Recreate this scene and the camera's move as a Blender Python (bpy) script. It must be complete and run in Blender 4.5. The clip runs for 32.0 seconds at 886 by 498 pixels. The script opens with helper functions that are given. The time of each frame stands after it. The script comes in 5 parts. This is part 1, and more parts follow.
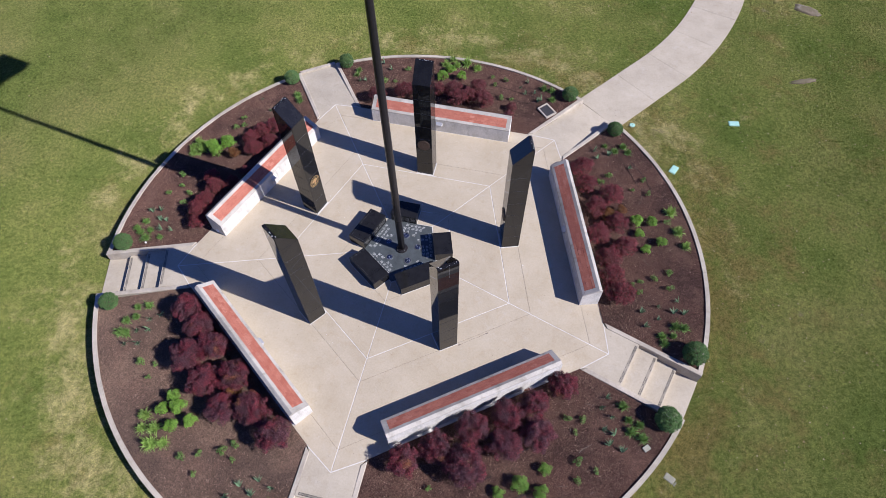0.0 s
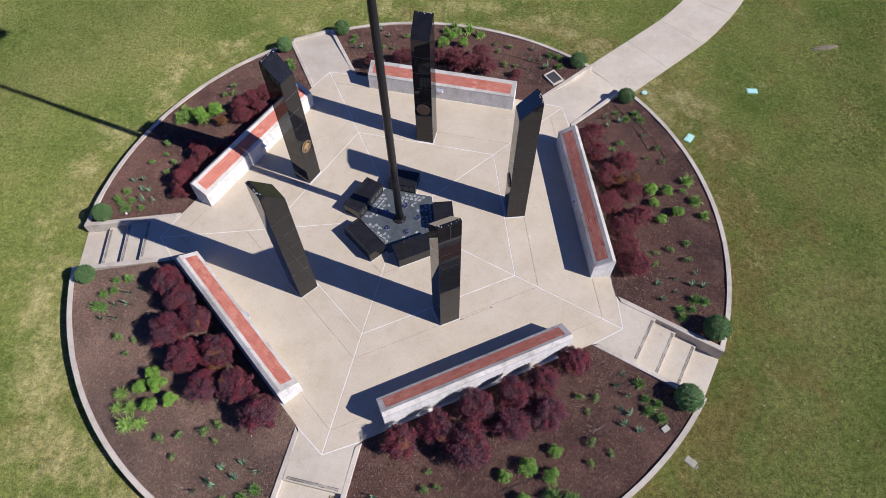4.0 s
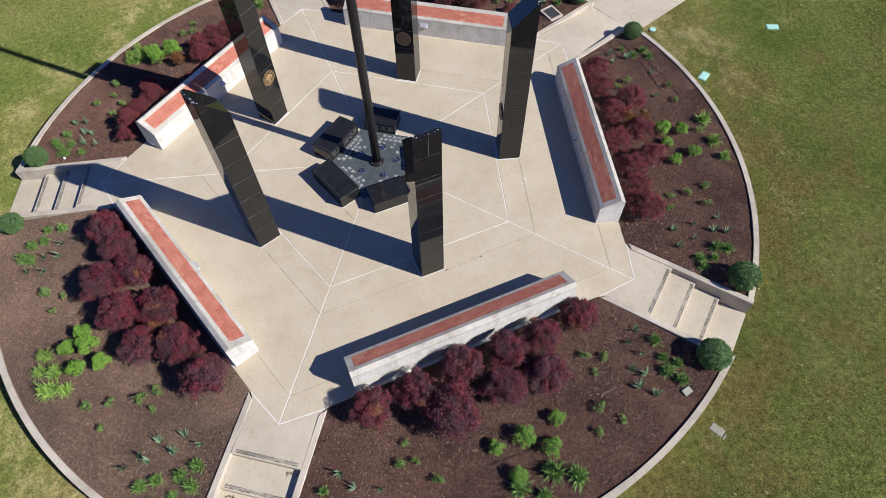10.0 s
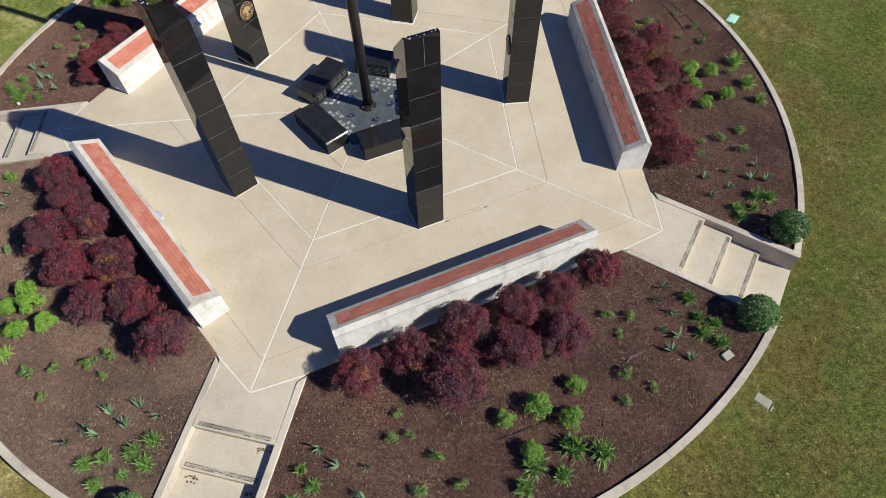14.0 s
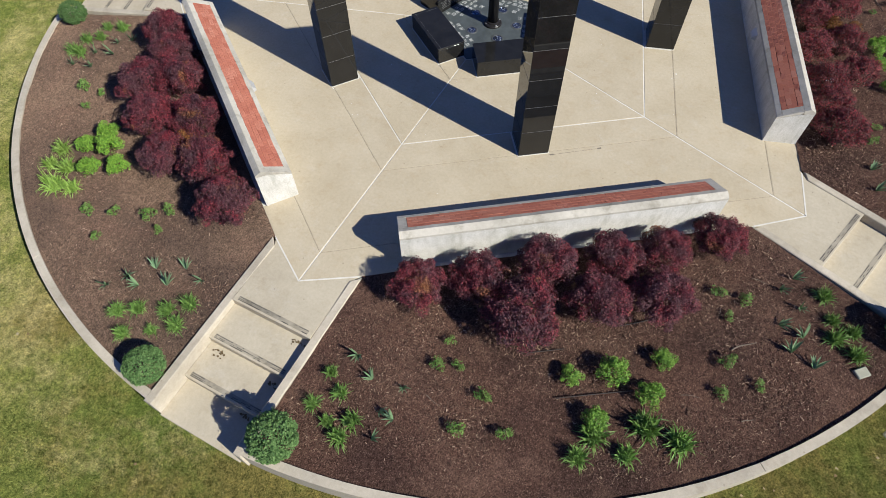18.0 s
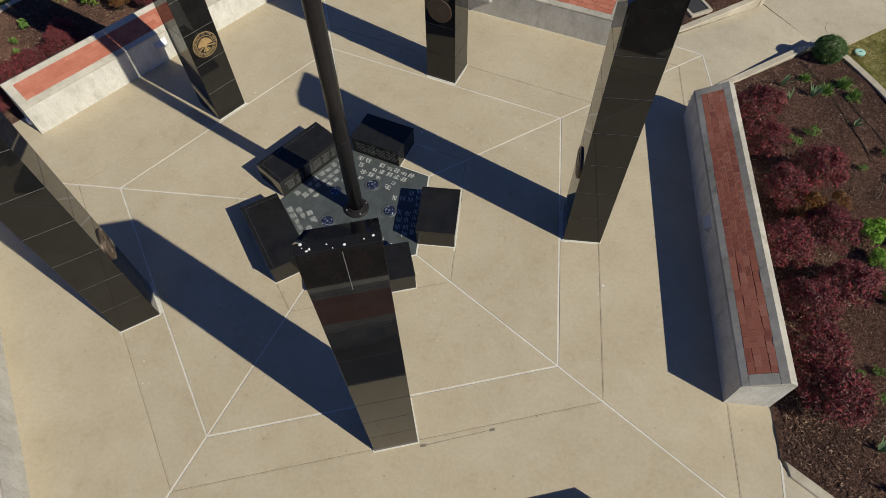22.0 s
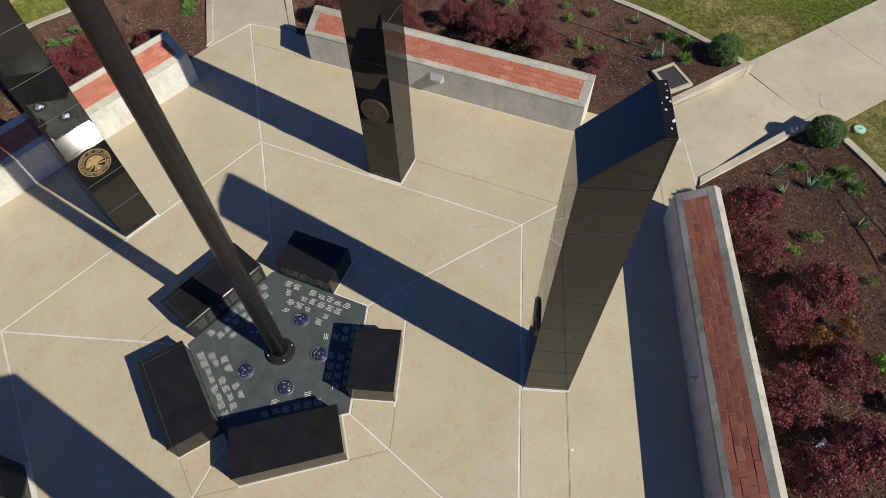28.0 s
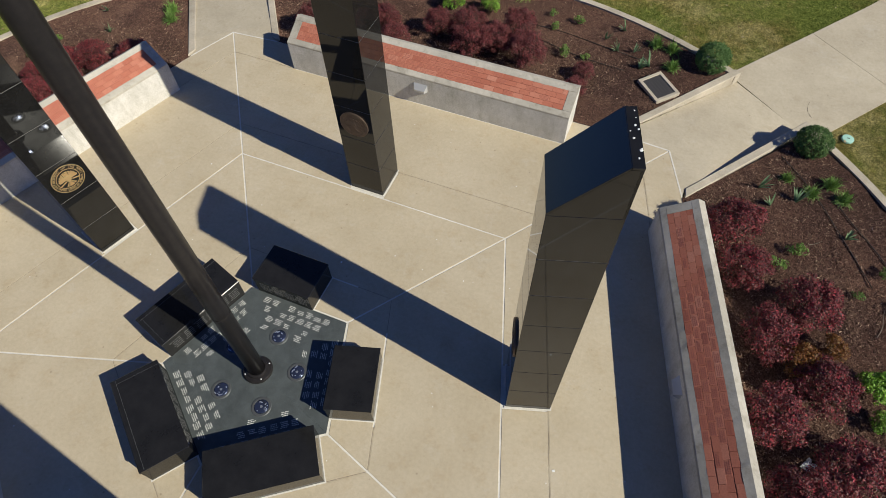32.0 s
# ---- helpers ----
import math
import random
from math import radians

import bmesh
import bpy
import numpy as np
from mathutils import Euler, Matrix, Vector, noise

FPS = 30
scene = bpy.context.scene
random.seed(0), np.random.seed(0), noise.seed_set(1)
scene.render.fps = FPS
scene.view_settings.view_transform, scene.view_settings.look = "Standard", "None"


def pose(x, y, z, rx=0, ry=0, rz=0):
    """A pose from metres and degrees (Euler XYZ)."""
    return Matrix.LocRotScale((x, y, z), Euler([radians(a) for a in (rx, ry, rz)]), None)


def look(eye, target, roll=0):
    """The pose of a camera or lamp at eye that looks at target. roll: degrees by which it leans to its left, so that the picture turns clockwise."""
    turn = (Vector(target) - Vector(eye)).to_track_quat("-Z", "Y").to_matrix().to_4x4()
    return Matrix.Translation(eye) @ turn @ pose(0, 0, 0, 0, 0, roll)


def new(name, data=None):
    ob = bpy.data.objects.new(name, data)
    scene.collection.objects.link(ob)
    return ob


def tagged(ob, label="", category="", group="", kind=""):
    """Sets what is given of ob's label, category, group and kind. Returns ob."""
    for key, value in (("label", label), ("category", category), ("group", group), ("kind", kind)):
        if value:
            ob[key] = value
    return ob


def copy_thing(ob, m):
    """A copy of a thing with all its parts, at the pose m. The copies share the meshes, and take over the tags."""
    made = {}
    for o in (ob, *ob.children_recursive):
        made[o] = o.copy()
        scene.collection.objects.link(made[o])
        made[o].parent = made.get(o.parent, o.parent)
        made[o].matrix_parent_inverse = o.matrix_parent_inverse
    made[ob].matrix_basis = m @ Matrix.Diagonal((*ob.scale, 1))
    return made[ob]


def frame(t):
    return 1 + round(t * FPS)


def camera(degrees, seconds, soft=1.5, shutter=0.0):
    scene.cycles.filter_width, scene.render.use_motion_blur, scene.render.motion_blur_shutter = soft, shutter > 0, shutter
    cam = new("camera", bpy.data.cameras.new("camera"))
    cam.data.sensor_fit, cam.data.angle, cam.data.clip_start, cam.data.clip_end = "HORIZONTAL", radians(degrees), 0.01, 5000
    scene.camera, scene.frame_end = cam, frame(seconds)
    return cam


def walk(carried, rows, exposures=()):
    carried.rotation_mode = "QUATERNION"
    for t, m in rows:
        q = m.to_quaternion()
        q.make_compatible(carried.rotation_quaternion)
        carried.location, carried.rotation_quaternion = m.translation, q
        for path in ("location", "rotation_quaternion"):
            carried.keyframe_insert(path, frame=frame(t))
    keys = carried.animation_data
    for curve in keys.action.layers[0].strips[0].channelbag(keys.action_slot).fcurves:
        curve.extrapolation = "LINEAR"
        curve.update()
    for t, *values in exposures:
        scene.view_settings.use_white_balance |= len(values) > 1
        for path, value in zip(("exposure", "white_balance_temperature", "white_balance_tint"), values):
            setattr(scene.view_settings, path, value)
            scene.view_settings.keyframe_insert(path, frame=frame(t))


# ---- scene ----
cam = camera(72.62, 32.0, soft=0.55)
# seconds, eye (x, y, z), yaw, pitch, roll in degrees
ROWS = [
    (0.0, 2.438, -12.378, 19.232, 4.04, -57.05, -0.77),
    (0.5, 2.386, -12.345, 19.047, 3.98, -57.04, -0.84),
    (1.0, 2.317, -12.315, 18.834, 3.95, -57.05, -0.87),
    (1.5, 2.276, -12.325, 18.660, 3.98, -57.05, -0.90),
    (2.0, 2.296, -12.405, 18.396, 4.11, -57.01, -1.00),
    (2.5, 2.346, -12.476, 18.092, 4.29, -56.95, -1.11),
    (3.0, 2.428, -12.494, 17.842, 4.47, -56.94, -1.28),
    (3.5, 2.424, -12.469, 17.589, 4.27, -56.96, -1.04),
    (5.5, 2.461, -12.515, 16.934, 4.11, -56.85, -0.95),
    (6.0, 2.460, -12.482, 16.766, 4.11, -56.85, -0.98),
    (6.5, 2.479, -12.400, 16.535, 4.11, -56.83, -1.02),
    (7.0, 2.529, -12.293, 16.273, 4.10, -56.78, -1.06),
    (7.5, 2.561, -12.211, 15.984, 4.07, -56.75, -1.10),
    (8.0, 2.558, -12.218, 15.664, 4.07, -56.72, -1.08),
    (8.5, 2.593, -12.280, 15.357, 4.03, -56.67, -1.05),
    (9.0, 2.655, -12.318, 14.977, 3.83, -56.67, -1.02),
    (9.5, 2.742, -12.344, 14.542, 3.75, -56.64, -1.06),
    (10.0, 2.837, -12.440, 14.165, 3.82, -56.71, -1.02),
    (10.5, 2.881, -12.579, 13.939, 4.09, -56.73, -0.97),
    (11.0, 2.884, -12.679, 13.742, 4.15, -56.70, -0.99),
    (11.5, 2.870, -12.667, 13.408, 4.13, -56.67, -1.01),
    (12.0, 2.844, -12.590, 13.062, 4.03, -56.63, -0.99),
    (12.5, 2.835, -12.486, 12.736, 4.00, -56.59, -1.04),
    (13.0, 2.831, -12.406, 12.382, 4.06, -56.53, -1.12),
    (13.5, 2.828, -12.352, 12.038, 4.07, -56.56, -1.19),
    (15.5, 2.979, -12.419, 10.811, 4.06, -56.55, -1.29),
    (16.0, 2.945, -12.453, 10.508, 7.76, -56.62, -1.22),
    (16.5, 2.919, -12.494, 10.160, 13.06, -56.71, -1.20),
    (17.0, 2.974, -12.572, 9.879, 15.93, -56.79, -1.20),
    (17.5, 2.983, -12.644, 9.663, 17.31, -56.86, -1.07),
    (18.0, 2.936, -12.747, 9.605, 18.82, -56.86, -0.82),
    (18.5, 2.870, -12.804, 9.571, 19.98, -56.86, -0.69),
    (19.0, 2.849, -12.447, 9.599, 20.64, -56.84, -0.77),
    (19.5, 2.959, -11.839, 9.527, 21.01, -56.79, -0.98),
    (20.0, 3.138, -11.102, 9.434, 21.38, -56.62, -1.17),
    (20.5, 3.263, -10.021, 9.349, 21.34, -56.58, -1.26),
    (21.0, 3.268, -8.699, 9.196, 21.35, -56.71, -1.19),
    (21.5, 3.304, -7.295, 9.034, 19.47, -56.97, -1.27),
    (22.0, 3.360, -6.010, 8.943, 16.06, -57.19, -1.37),
    (22.5, 3.300, -4.901, 8.866, 14.88, -57.25, -1.41),
    (23.0, 3.065, -3.950, 8.741, 14.95, -56.89, -1.62),
    (23.5, 2.866, -3.241, 8.711, 14.76, -56.61, -1.65),
    (24.0, 2.806, -2.926, 8.632, 14.48, -56.54, -1.58),
    (24.5, 2.815, -2.810, 8.575, 14.40, -56.56, -1.55),
    (25.0, 2.836, -2.717, 8.557, 14.28, -56.61, -1.51),
    (25.5, 2.843, -2.602, 8.563, 14.21, -56.60, -1.43),
    (27.5, 3.382, -2.985, 8.591, 14.65, -56.45, -1.91),
    (28.0, 3.477, -3.150, 8.675, 14.62, -56.48, -1.82),
    (28.5, 3.531, -3.123, 8.686, 14.49, -56.52, -1.74),
    (29.0, 3.613, -3.095, 8.702, 14.44, -56.54, -1.73),
    (29.5, 3.663, -3.056, 8.679, 14.48, -56.53, -1.74),
    (30.0, 3.655, -3.029, 8.629, 14.45, -56.57, -1.73),
    (30.5, 3.724, -2.964, 8.645, 14.51, -56.63, -1.78),
    (31.0, 3.764, -2.887, 8.674, 14.50, -56.69, -1.82),
    (31.5, 3.719, -2.817, 8.706, 14.39, -56.69, -1.77),
    (32.0, 3.681, -2.797, 8.687, 14.29, -56.55, -1.71),
]


def aim(x, y, z, yaw, pitch, roll):
    a, b = radians(yaw), radians(pitch)
    way = Vector((-math.sin(a) * math.cos(b), math.cos(a) * math.cos(b), math.sin(b)))
    return look((x, y, z), Vector((x, y, z)) + way, roll)


EXPOSURES = [(0.0, 0.44, 4890, 44), (9.0, 0.46, 4970, 38), (13.0, 0.45, 5070, 33), (18.0, 0.41, 5100, 31), (20.5, 0.22, 5230, 29), (22.0, -0.13, 5350, 29), (23.0, -0.04, 5350, 29), (24.0, 0.11, 5300, 30), (27.0, 0.11, 5300, 30), (29.0, 0.09, 5320, 30), (32.0, 0.09, 5320, 30)]
walk(cam, [(r[0], aim(*r[1:])) for r in ROWS], EXPOSURES)

# ---- light: a clear morning, the sun in the east-south-east ----
TO_SUN = Vector((1.24, -0.4215, 1.0)).normalized()
sun = new("sun", bpy.data.lights.new("sun", "SUN"))
sun.data.energy, sun.data.angle, sun.data.color = 5.2, radians(0.5), (1.0, 0.93, 0.55)
sun.matrix_world = look(TO_SUN * 60, (0, 0, 0))
world = bpy.data.worlds.new("sky")
scene.world = world
world.use_nodes = True
sky = world.node_tree.nodes.new("ShaderNodeTexSky")
sky.sky_type, sky.sun_disc = "NISHITA", False
sky.ozone_density, sky.dust_density, sky.air_density = 8.0, 0.3, 1.0
sky.sun_elevation = math.asin(TO_SUN.z)
sky.sun_rotation = math.atan2(TO_SUN.x, TO_SUN.y)
background = world.node_tree.nodes["Background"]
background.inputs["Strength"].default_value = 0.047
world.node_tree.links.new(sky.outputs["Color"], background.inputs["Color"])

# ---- materials ----


def material(name, base, rough=0.8, metal=0.0, spec=0.5):
    m = bpy.data.materials.new(name)
    m.use_nodes = True
    b = m.node_tree.nodes["Principled BSDF"]
    b.inputs["Base Color"].default_value = (*base, 1)
    b.inputs["Roughness"].default_value = rough
    b.inputs["Metallic"].default_value = metal
    b.inputs["Specular IOR Level"].default_value = spec
    return m


def node(m, kind, **inputs):
    n = m.node_tree.nodes.new(kind)
    for key, value in inputs.items():
        n.inputs[key.replace("_", " ")].default_value = value
    return n


def link(m, a, b):
    m.node_tree.links.new(a, b)


def coords(m):
    """World-size coordinates, the same on every piece."""
    return node(m, "ShaderNodeNewGeometry").outputs["Position"]


def noise_of(m, scale, detail=4.0, rough=0.6, where=None):
    n = node(m, "ShaderNodeTexNoise", Scale=scale, Detail=detail, Roughness=rough)
    link(m, where or coords(m), n.inputs["Vector"])
    return n.outputs["Fac"]


def ramp(m, fac, stops):
    r = node(m, "ShaderNodeValToRGB")
    e = r.color_ramp.elements
    while len(e) < len(stops):
        e.new(0.5)
    for el, (at, colour) in zip(e, stops):
        el.position, el.color = at, (*colour, 1)
    link(m, fac, r.inputs["Fac"])
    return r.outputs["Color"]


def mix(m, kind, fac, a, b):
    n = m.node_tree.nodes.new("ShaderNodeMix")
    n.data_type, n.blend_type = "RGBA", kind
    for value, socket in ((fac, n.inputs[0]), (a, n.inputs[6]), (b, n.inputs[7])):
        if isinstance(value, (int, float)):
            socket.default_value = value
        elif isinstance(value, tuple):
            socket.default_value = (*value, 1)
        else:
            link(m, value, socket)
    return n.outputs[2]


def paint(m, colour=None, height=None, bump=0.3, distance=0.01, rough=None):
    b = m.node_tree.nodes["Principled BSDF"]
    if colour is not None:
        link(m, colour, b.inputs["Base Color"])
    if rough is not None:
        link(m, rough, b.inputs["Roughness"])
    if height is not None:
        n = node(m, "ShaderNodeBump", Strength=bump, Distance=distance)
        link(m, height, n.inputs["Height"])
        link(m, n.outputs["Normal"], b.inputs["Normal"])
    return m


def concrete(name, light, dark, stain, blotch=0.35, island=0.0):
    """Broomed concrete: broad tone, drifting stains, pale salts, pits and grain."""
    m = material(name, light, 0.85, spec=0.3)
    big = ramp(m, noise_of(m, 0.7, 6, 0.65), [(0.36, dark), (0.62, light)])
    spots = ramp(m, noise_of(m, 3.1, 7, 0.75), [(0.52, (1, 1, 1)), (0.78, stain)])
    c = mix(m, "MULTIPLY", blotch, big, spots)
    salts = ramp(m, noise_of(m, 1.9, 8, 0.78), [(0.55, (0, 0, 0)), (0.75, (0.35, 0.35, 0.35))])
    c = mix(m, "MIX", salts, c, (0.62, 0.59, 0.52))
    v = node(m, "ShaderNodeTexVoronoi", Scale=3.3)
    link(m, coords(m), v.inputs["Vector"])
    pits = ramp(m, v.outputs["Distance"], [(0.03, (0.45, 0.42, 0.38)), (0.06, (1, 1, 1))])
    c = mix(m, "MULTIPLY", 0.55, c, pits)
    mottle = noise_of(m, 16, 5, 0.75)
    c = mix(m, "MULTIPLY", 0.45, c, ramp(m, mottle, [(0.34, (0.82, 0.81, 0.79)), (0.62, (1.06, 1.06, 1.05))]))
    grain = noise_of(m, 90, 3, 0.7)
    c = mix(m, "MULTIPLY", 0.35, c, ramp(m, grain, [(0.3, (0.7, 0.7, 0.7)), (0.6, (1, 1, 1))]))
    if island:
        info = node(m, "ShaderNodeObjectInfo")
        c = mix(m, "MULTIPLY", island, c, ramp(m, info.outputs["Random"], [(0, (0.82, 0.82, 0.84)), (1, (1, 1, 1))]))
    return paint(m, c, grain, 0.12, 0.004)


M_PLAZA = concrete("plaza concrete", (0.54, 0.464, 0.332), (0.48, 0.405, 0.278), (0.8, 0.68, 0.52), 0.5, 0.3)
M_WALK = concrete("walk concrete", (0.53, 0.465, 0.345), (0.45, 0.39, 0.285), (0.72, 0.66, 0.56), 0.5, 0.2)
M_KERB = concrete("kerb concrete", (0.54, 0.475, 0.37), (0.38, 0.335, 0.26), (0.6, 0.55, 0.45), 0.6)
M_SEAL = concrete("joint sealant", (0.72, 0.69, 0.62), (0.6, 0.57, 0.5), (0.8, 0.78, 0.74), 0.3)
M_STAIN = material("dark joint filler", (0.2, 0.17, 0.13), 0.95)
M_CUT = material("sawn joint", (0.26, 0.22, 0.165), 0.95)


def wall_concrete():
    m = material("cast wall concrete", (0.6, 0.58, 0.53), 0.82, spec=0.3)
    where = coords(m)
    scaled = node(m, "ShaderNodeMapping")
    scaled.inputs["Scale"].default_value = (2.2, 2.2, 0.6)
    link(m, where, scaled.inputs["Vector"])
    streak = ramp(m, noise_of(m, 2.2, 7, 0.7, scaled.outputs["Vector"]), [(0.42, (0.7, 0.672, 0.625)), (0.56, (0.62, 0.595, 0.545)), (0.76, (0.43, 0.415, 0.345))])
    cloud = ramp(m, noise_of(m, 2.4, 6, 0.7), [(0.35, (0.78, 0.78, 0.75)), (0.65, (1, 1, 1))])
    grain = noise_of(m, 45, 5, 0.75)
    c = mix(m, "MULTIPLY", 0.8, streak, cloud)
    c = mix(m, "MULTIPLY", 0.6, c, ramp(m, grain, [(0.36, (0.62, 0.61, 0.56)), (0.56, (1, 1, 1))]))
    return paint(m, c, grain, 0.25, 0.006)


M_WALL = wall_concrete()
M_COPING = concrete("weathered coping concrete", (0.56, 0.518, 0.44), (0.37, 0.342, 0.285), (0.42, 0.4, 0.33), 0.85)


def brick_material():
    m = material("red paving brick", (0.36, 0.1, 0.06), 0.85, spec=0.25)
    info = node(m, "ShaderNodeObjectInfo")
    c = ramp(m, info.outputs["Random"], [(0, (0.40, 0.132, 0.08)), (0.35, (0.50, 0.19, 0.118)), (0.7, (0.44, 0.152, 0.092)), (1, (0.54, 0.23, 0.15))])
    grain = noise_of(m, 60, 4, 0.7)
    c = mix(m, "MULTIPLY", 0.5, c, ramp(m, grain, [(0.35, (0.6, 0.6, 0.6)), (0.6, (1, 1, 1))]))
    return paint(m, c, grain, 0.25, 0.004)


M_BRICK = brick_material()
M_MORTAR = material("dark brick bed", (0.2, 0.075, 0.05), 0.95)
M_ENGRAVE = material("engraved letters", (0.32, 0.105, 0.07), 0.9)


def granite(name, base, fleck, rough, amount=0.62):
    m = material(name, base, rough, spec=0.43)
    v = node(m, "ShaderNodeTexVoronoi", Scale=160.0)
    link(m, coords(m), v.inputs["Vector"])
    flecks = ramp(m, v.outputs["Distance"], [(0.0, fleck), (0.35, base)])
    cloud = noise_of(m, 1.4, 4)
    c = mix(m, "MIX", ramp(m, noise_of(m, 45, 3, 0.8), [(amount - 0.1, (0, 0, 0)), (amount + 0.12, (0.6, 0.6, 0.6))]), base, flecks)
    r = node(m, "ShaderNodeMapRange")
    link(m, cloud, r.inputs["Value"])
    r.inputs["To Min"].default_value, r.inputs["To Max"].default_value = rough * 0.7, rough * 1.5
    c = mix(m, "MULTIPLY", 0.8, c, ramp(m, noise_of(m, 3.2, 6, 0.7), [(0.35, (0.7, 0.7, 0.68)), (0.62, (1.15, 1.15, 1.15))]))
    return paint(m, c, rough=r.outputs["Result"])


M_MIRROR = granite("mirror polished black granite", (0.013, 0.0125, 0.012), (0.05, 0.05, 0.052), 0.028)
M_GRANITE = granite("polished black granite", (0.016, 0.0155, 0.015), (0.055, 0.055, 0.056), 0.09)
M_HONED = granite("honed grey granite", (0.074, 0.084, 0.085), (0.2, 0.215, 0.215), 0.38, 0.5)
M_LETTER = material("white filled lettering", (0.62, 0.62, 0.59), 0.8)
M_FAINT = material("sandblasted lettering", (0.09, 0.09, 0.088), 0.7)
M_DROPPING = material("bird droppings", (0.75, 0.75, 0.72), 0.9)


def pole_paint():
    m = material("dark bronze pole paint", (0.02, 0.018, 0.018), 0.28, 0.0, 0.22)
    g = noise_of(m, 14, 5)
    return paint(m, ramp(m, g, [(0.35, (0.017, 0.0155, 0.016)), (0.7, (0.024, 0.0215, 0.021))]), g, 0.02, 0.002)


M_POLE = pole_paint()
M_GOLD = material("polished brass relief", (1.0, 0.74, 0.36), 0.52, 1.0)
M_SEALBACK = material("dark recessed seal ground", (0.02, 0.017, 0.014), 0.5, 0.3)
M_BRONZE = paint(material("patinated bronze", (0.17, 0.125, 0.095), 0.4, 0.7))
M_WHITE = material("white plastic", (0.75, 0.75, 0.73), 0.6)
M_STEEL = material("brushed aluminium", (0.5, 0.5, 0.5), 0.5, 0.35)
M_LENS = material("bluish lens over a bright dish", (0.1, 0.12, 0.19), 0.16, 0.8, 0.5)
M_BULB = material("bluish bulb glass", (0.14, 0.15, 0.18), 0.2)
# Pale metal that stands for the glints off the lamp lenses.
M_GLINT = material("bright painted lens glint", (0.62, 0.66, 0.74), 0.25, 0.6)
M_COLLAR = material("dull grey metal collar", (0.12, 0.125, 0.125), 0.5, 0.5)
M_GROUT = material("grey joint grout", (0.2, 0.19, 0.175), 0.9)
M_PLATE = material("dark bronze plate", (0.075, 0.07, 0.066), 0.5, 0.3)
M_PLATEBAR = material("worn plate lettering", (0.085, 0.08, 0.074), 0.5, 0.3)
M_FLAG = material("flag cloth", (0.45, 0.38, 0.38), 0.9)
M_TEAL = paint(material("faded green plastic", (0.36, 0.6, 0.5), 0.7))
M_HOSE = material("brown-black drip hose", (0.045, 0.032, 0.025), 0.7)
M_NOSING = material("worn dark grip strip", (0.075, 0.065, 0.055), 0.9)
M_GRIP = concrete("worn grip base", (0.42, 0.37, 0.28), (0.2, 0.18, 0.14), (0.4, 0.38, 0.33), 0.9)
M_LID = concrete("weathered concrete lid", (0.36, 0.35, 0.27), (0.25, 0.245, 0.19), (0.6, 0.58, 0.5))


def mulch_material(name, dark, light):
    m = material(name, dark, 0.95, spec=0.05)
    m.node_tree.nodes["Principled BSDF"].inputs["Diffuse Roughness"].default_value = 1.0
    where = coords(m)
    v = node(m, "ShaderNodeTexVoronoi", Scale=70.0, Randomness=1.0)
    link(m, where, v.inputs["Vector"])
    chips = ramp(m, v.outputs["Color"], [(0.2, tuple(0.95 * q for q in dark)), (0.55, light), (0.72, light), (0.95, (0.28, 0.195, 0.148))])
    patch = ramp(m, noise_of(m, 0.45, 5, 0.6), [(0.36, (0.62, 0.6, 0.62)), (0.64, (1.2, 1.12, 1.03))])
    c = mix(m, "MULTIPLY", 1.0, chips, patch)
    bare = ramp(m, noise_of(m, 0.8, 7, 0.72), [(0.52, (0, 0, 0)), (0.72, (0.7, 0.7, 0.7))])
    c = mix(m, "MIX", bare, c, mix(m, "MULTIPLY", 0.8, (0.225, 0.14, 0.1), ramp(m, v.outputs["Color"], [(0.2, (0.4, 0.38, 0.36)), (0.8, (1.2, 1.2, 1.2))])))
    rough = ramp(m, noise_of(m, 13, 6, 0.8), [(0.36, (0.6, 0.58, 0.57)), (0.6, (1.35, 1.31, 1.26))])
    c = mix(m, "MULTIPLY", 0.7, c, rough)
    rise = noise_of(m, 55, 6, 0.75)
    return paint(m, c, rise, 1.0, 0.03)


# Greyer mulch, with the brightness of front-lit chips put into its colour.
M_LITMULCH = mulch_material("greyed bark mulch painted paler as if front-lit", (0.083, 0.061, 0.047), (0.177, 0.129, 0.096))
M_MULCH = mulch_material("dark bark mulch", (0.054, 0.033, 0.0265), (0.124, 0.074, 0.057))


def chip_material():
    m = material("bark chips", (0.1, 0.06, 0.04), 0.9, spec=0.2)
    g = node(m, "ShaderNodeNewGeometry")
    c = ramp(m, g.outputs["Random Per Island"], [(0, (0.06, 0.038, 0.027)), (0.6, (0.15, 0.09, 0.06)), (0.88, (0.26, 0.165, 0.11)), (1, (0.5, 0.36, 0.25))])
    return paint(m, c)


M_CHIP = chip_material()
M_SOIL = concrete("bare trodden soil", (0.2, 0.16, 0.1), (0.13, 0.115, 0.06), (0.5, 0.52, 0.38), 0.9)


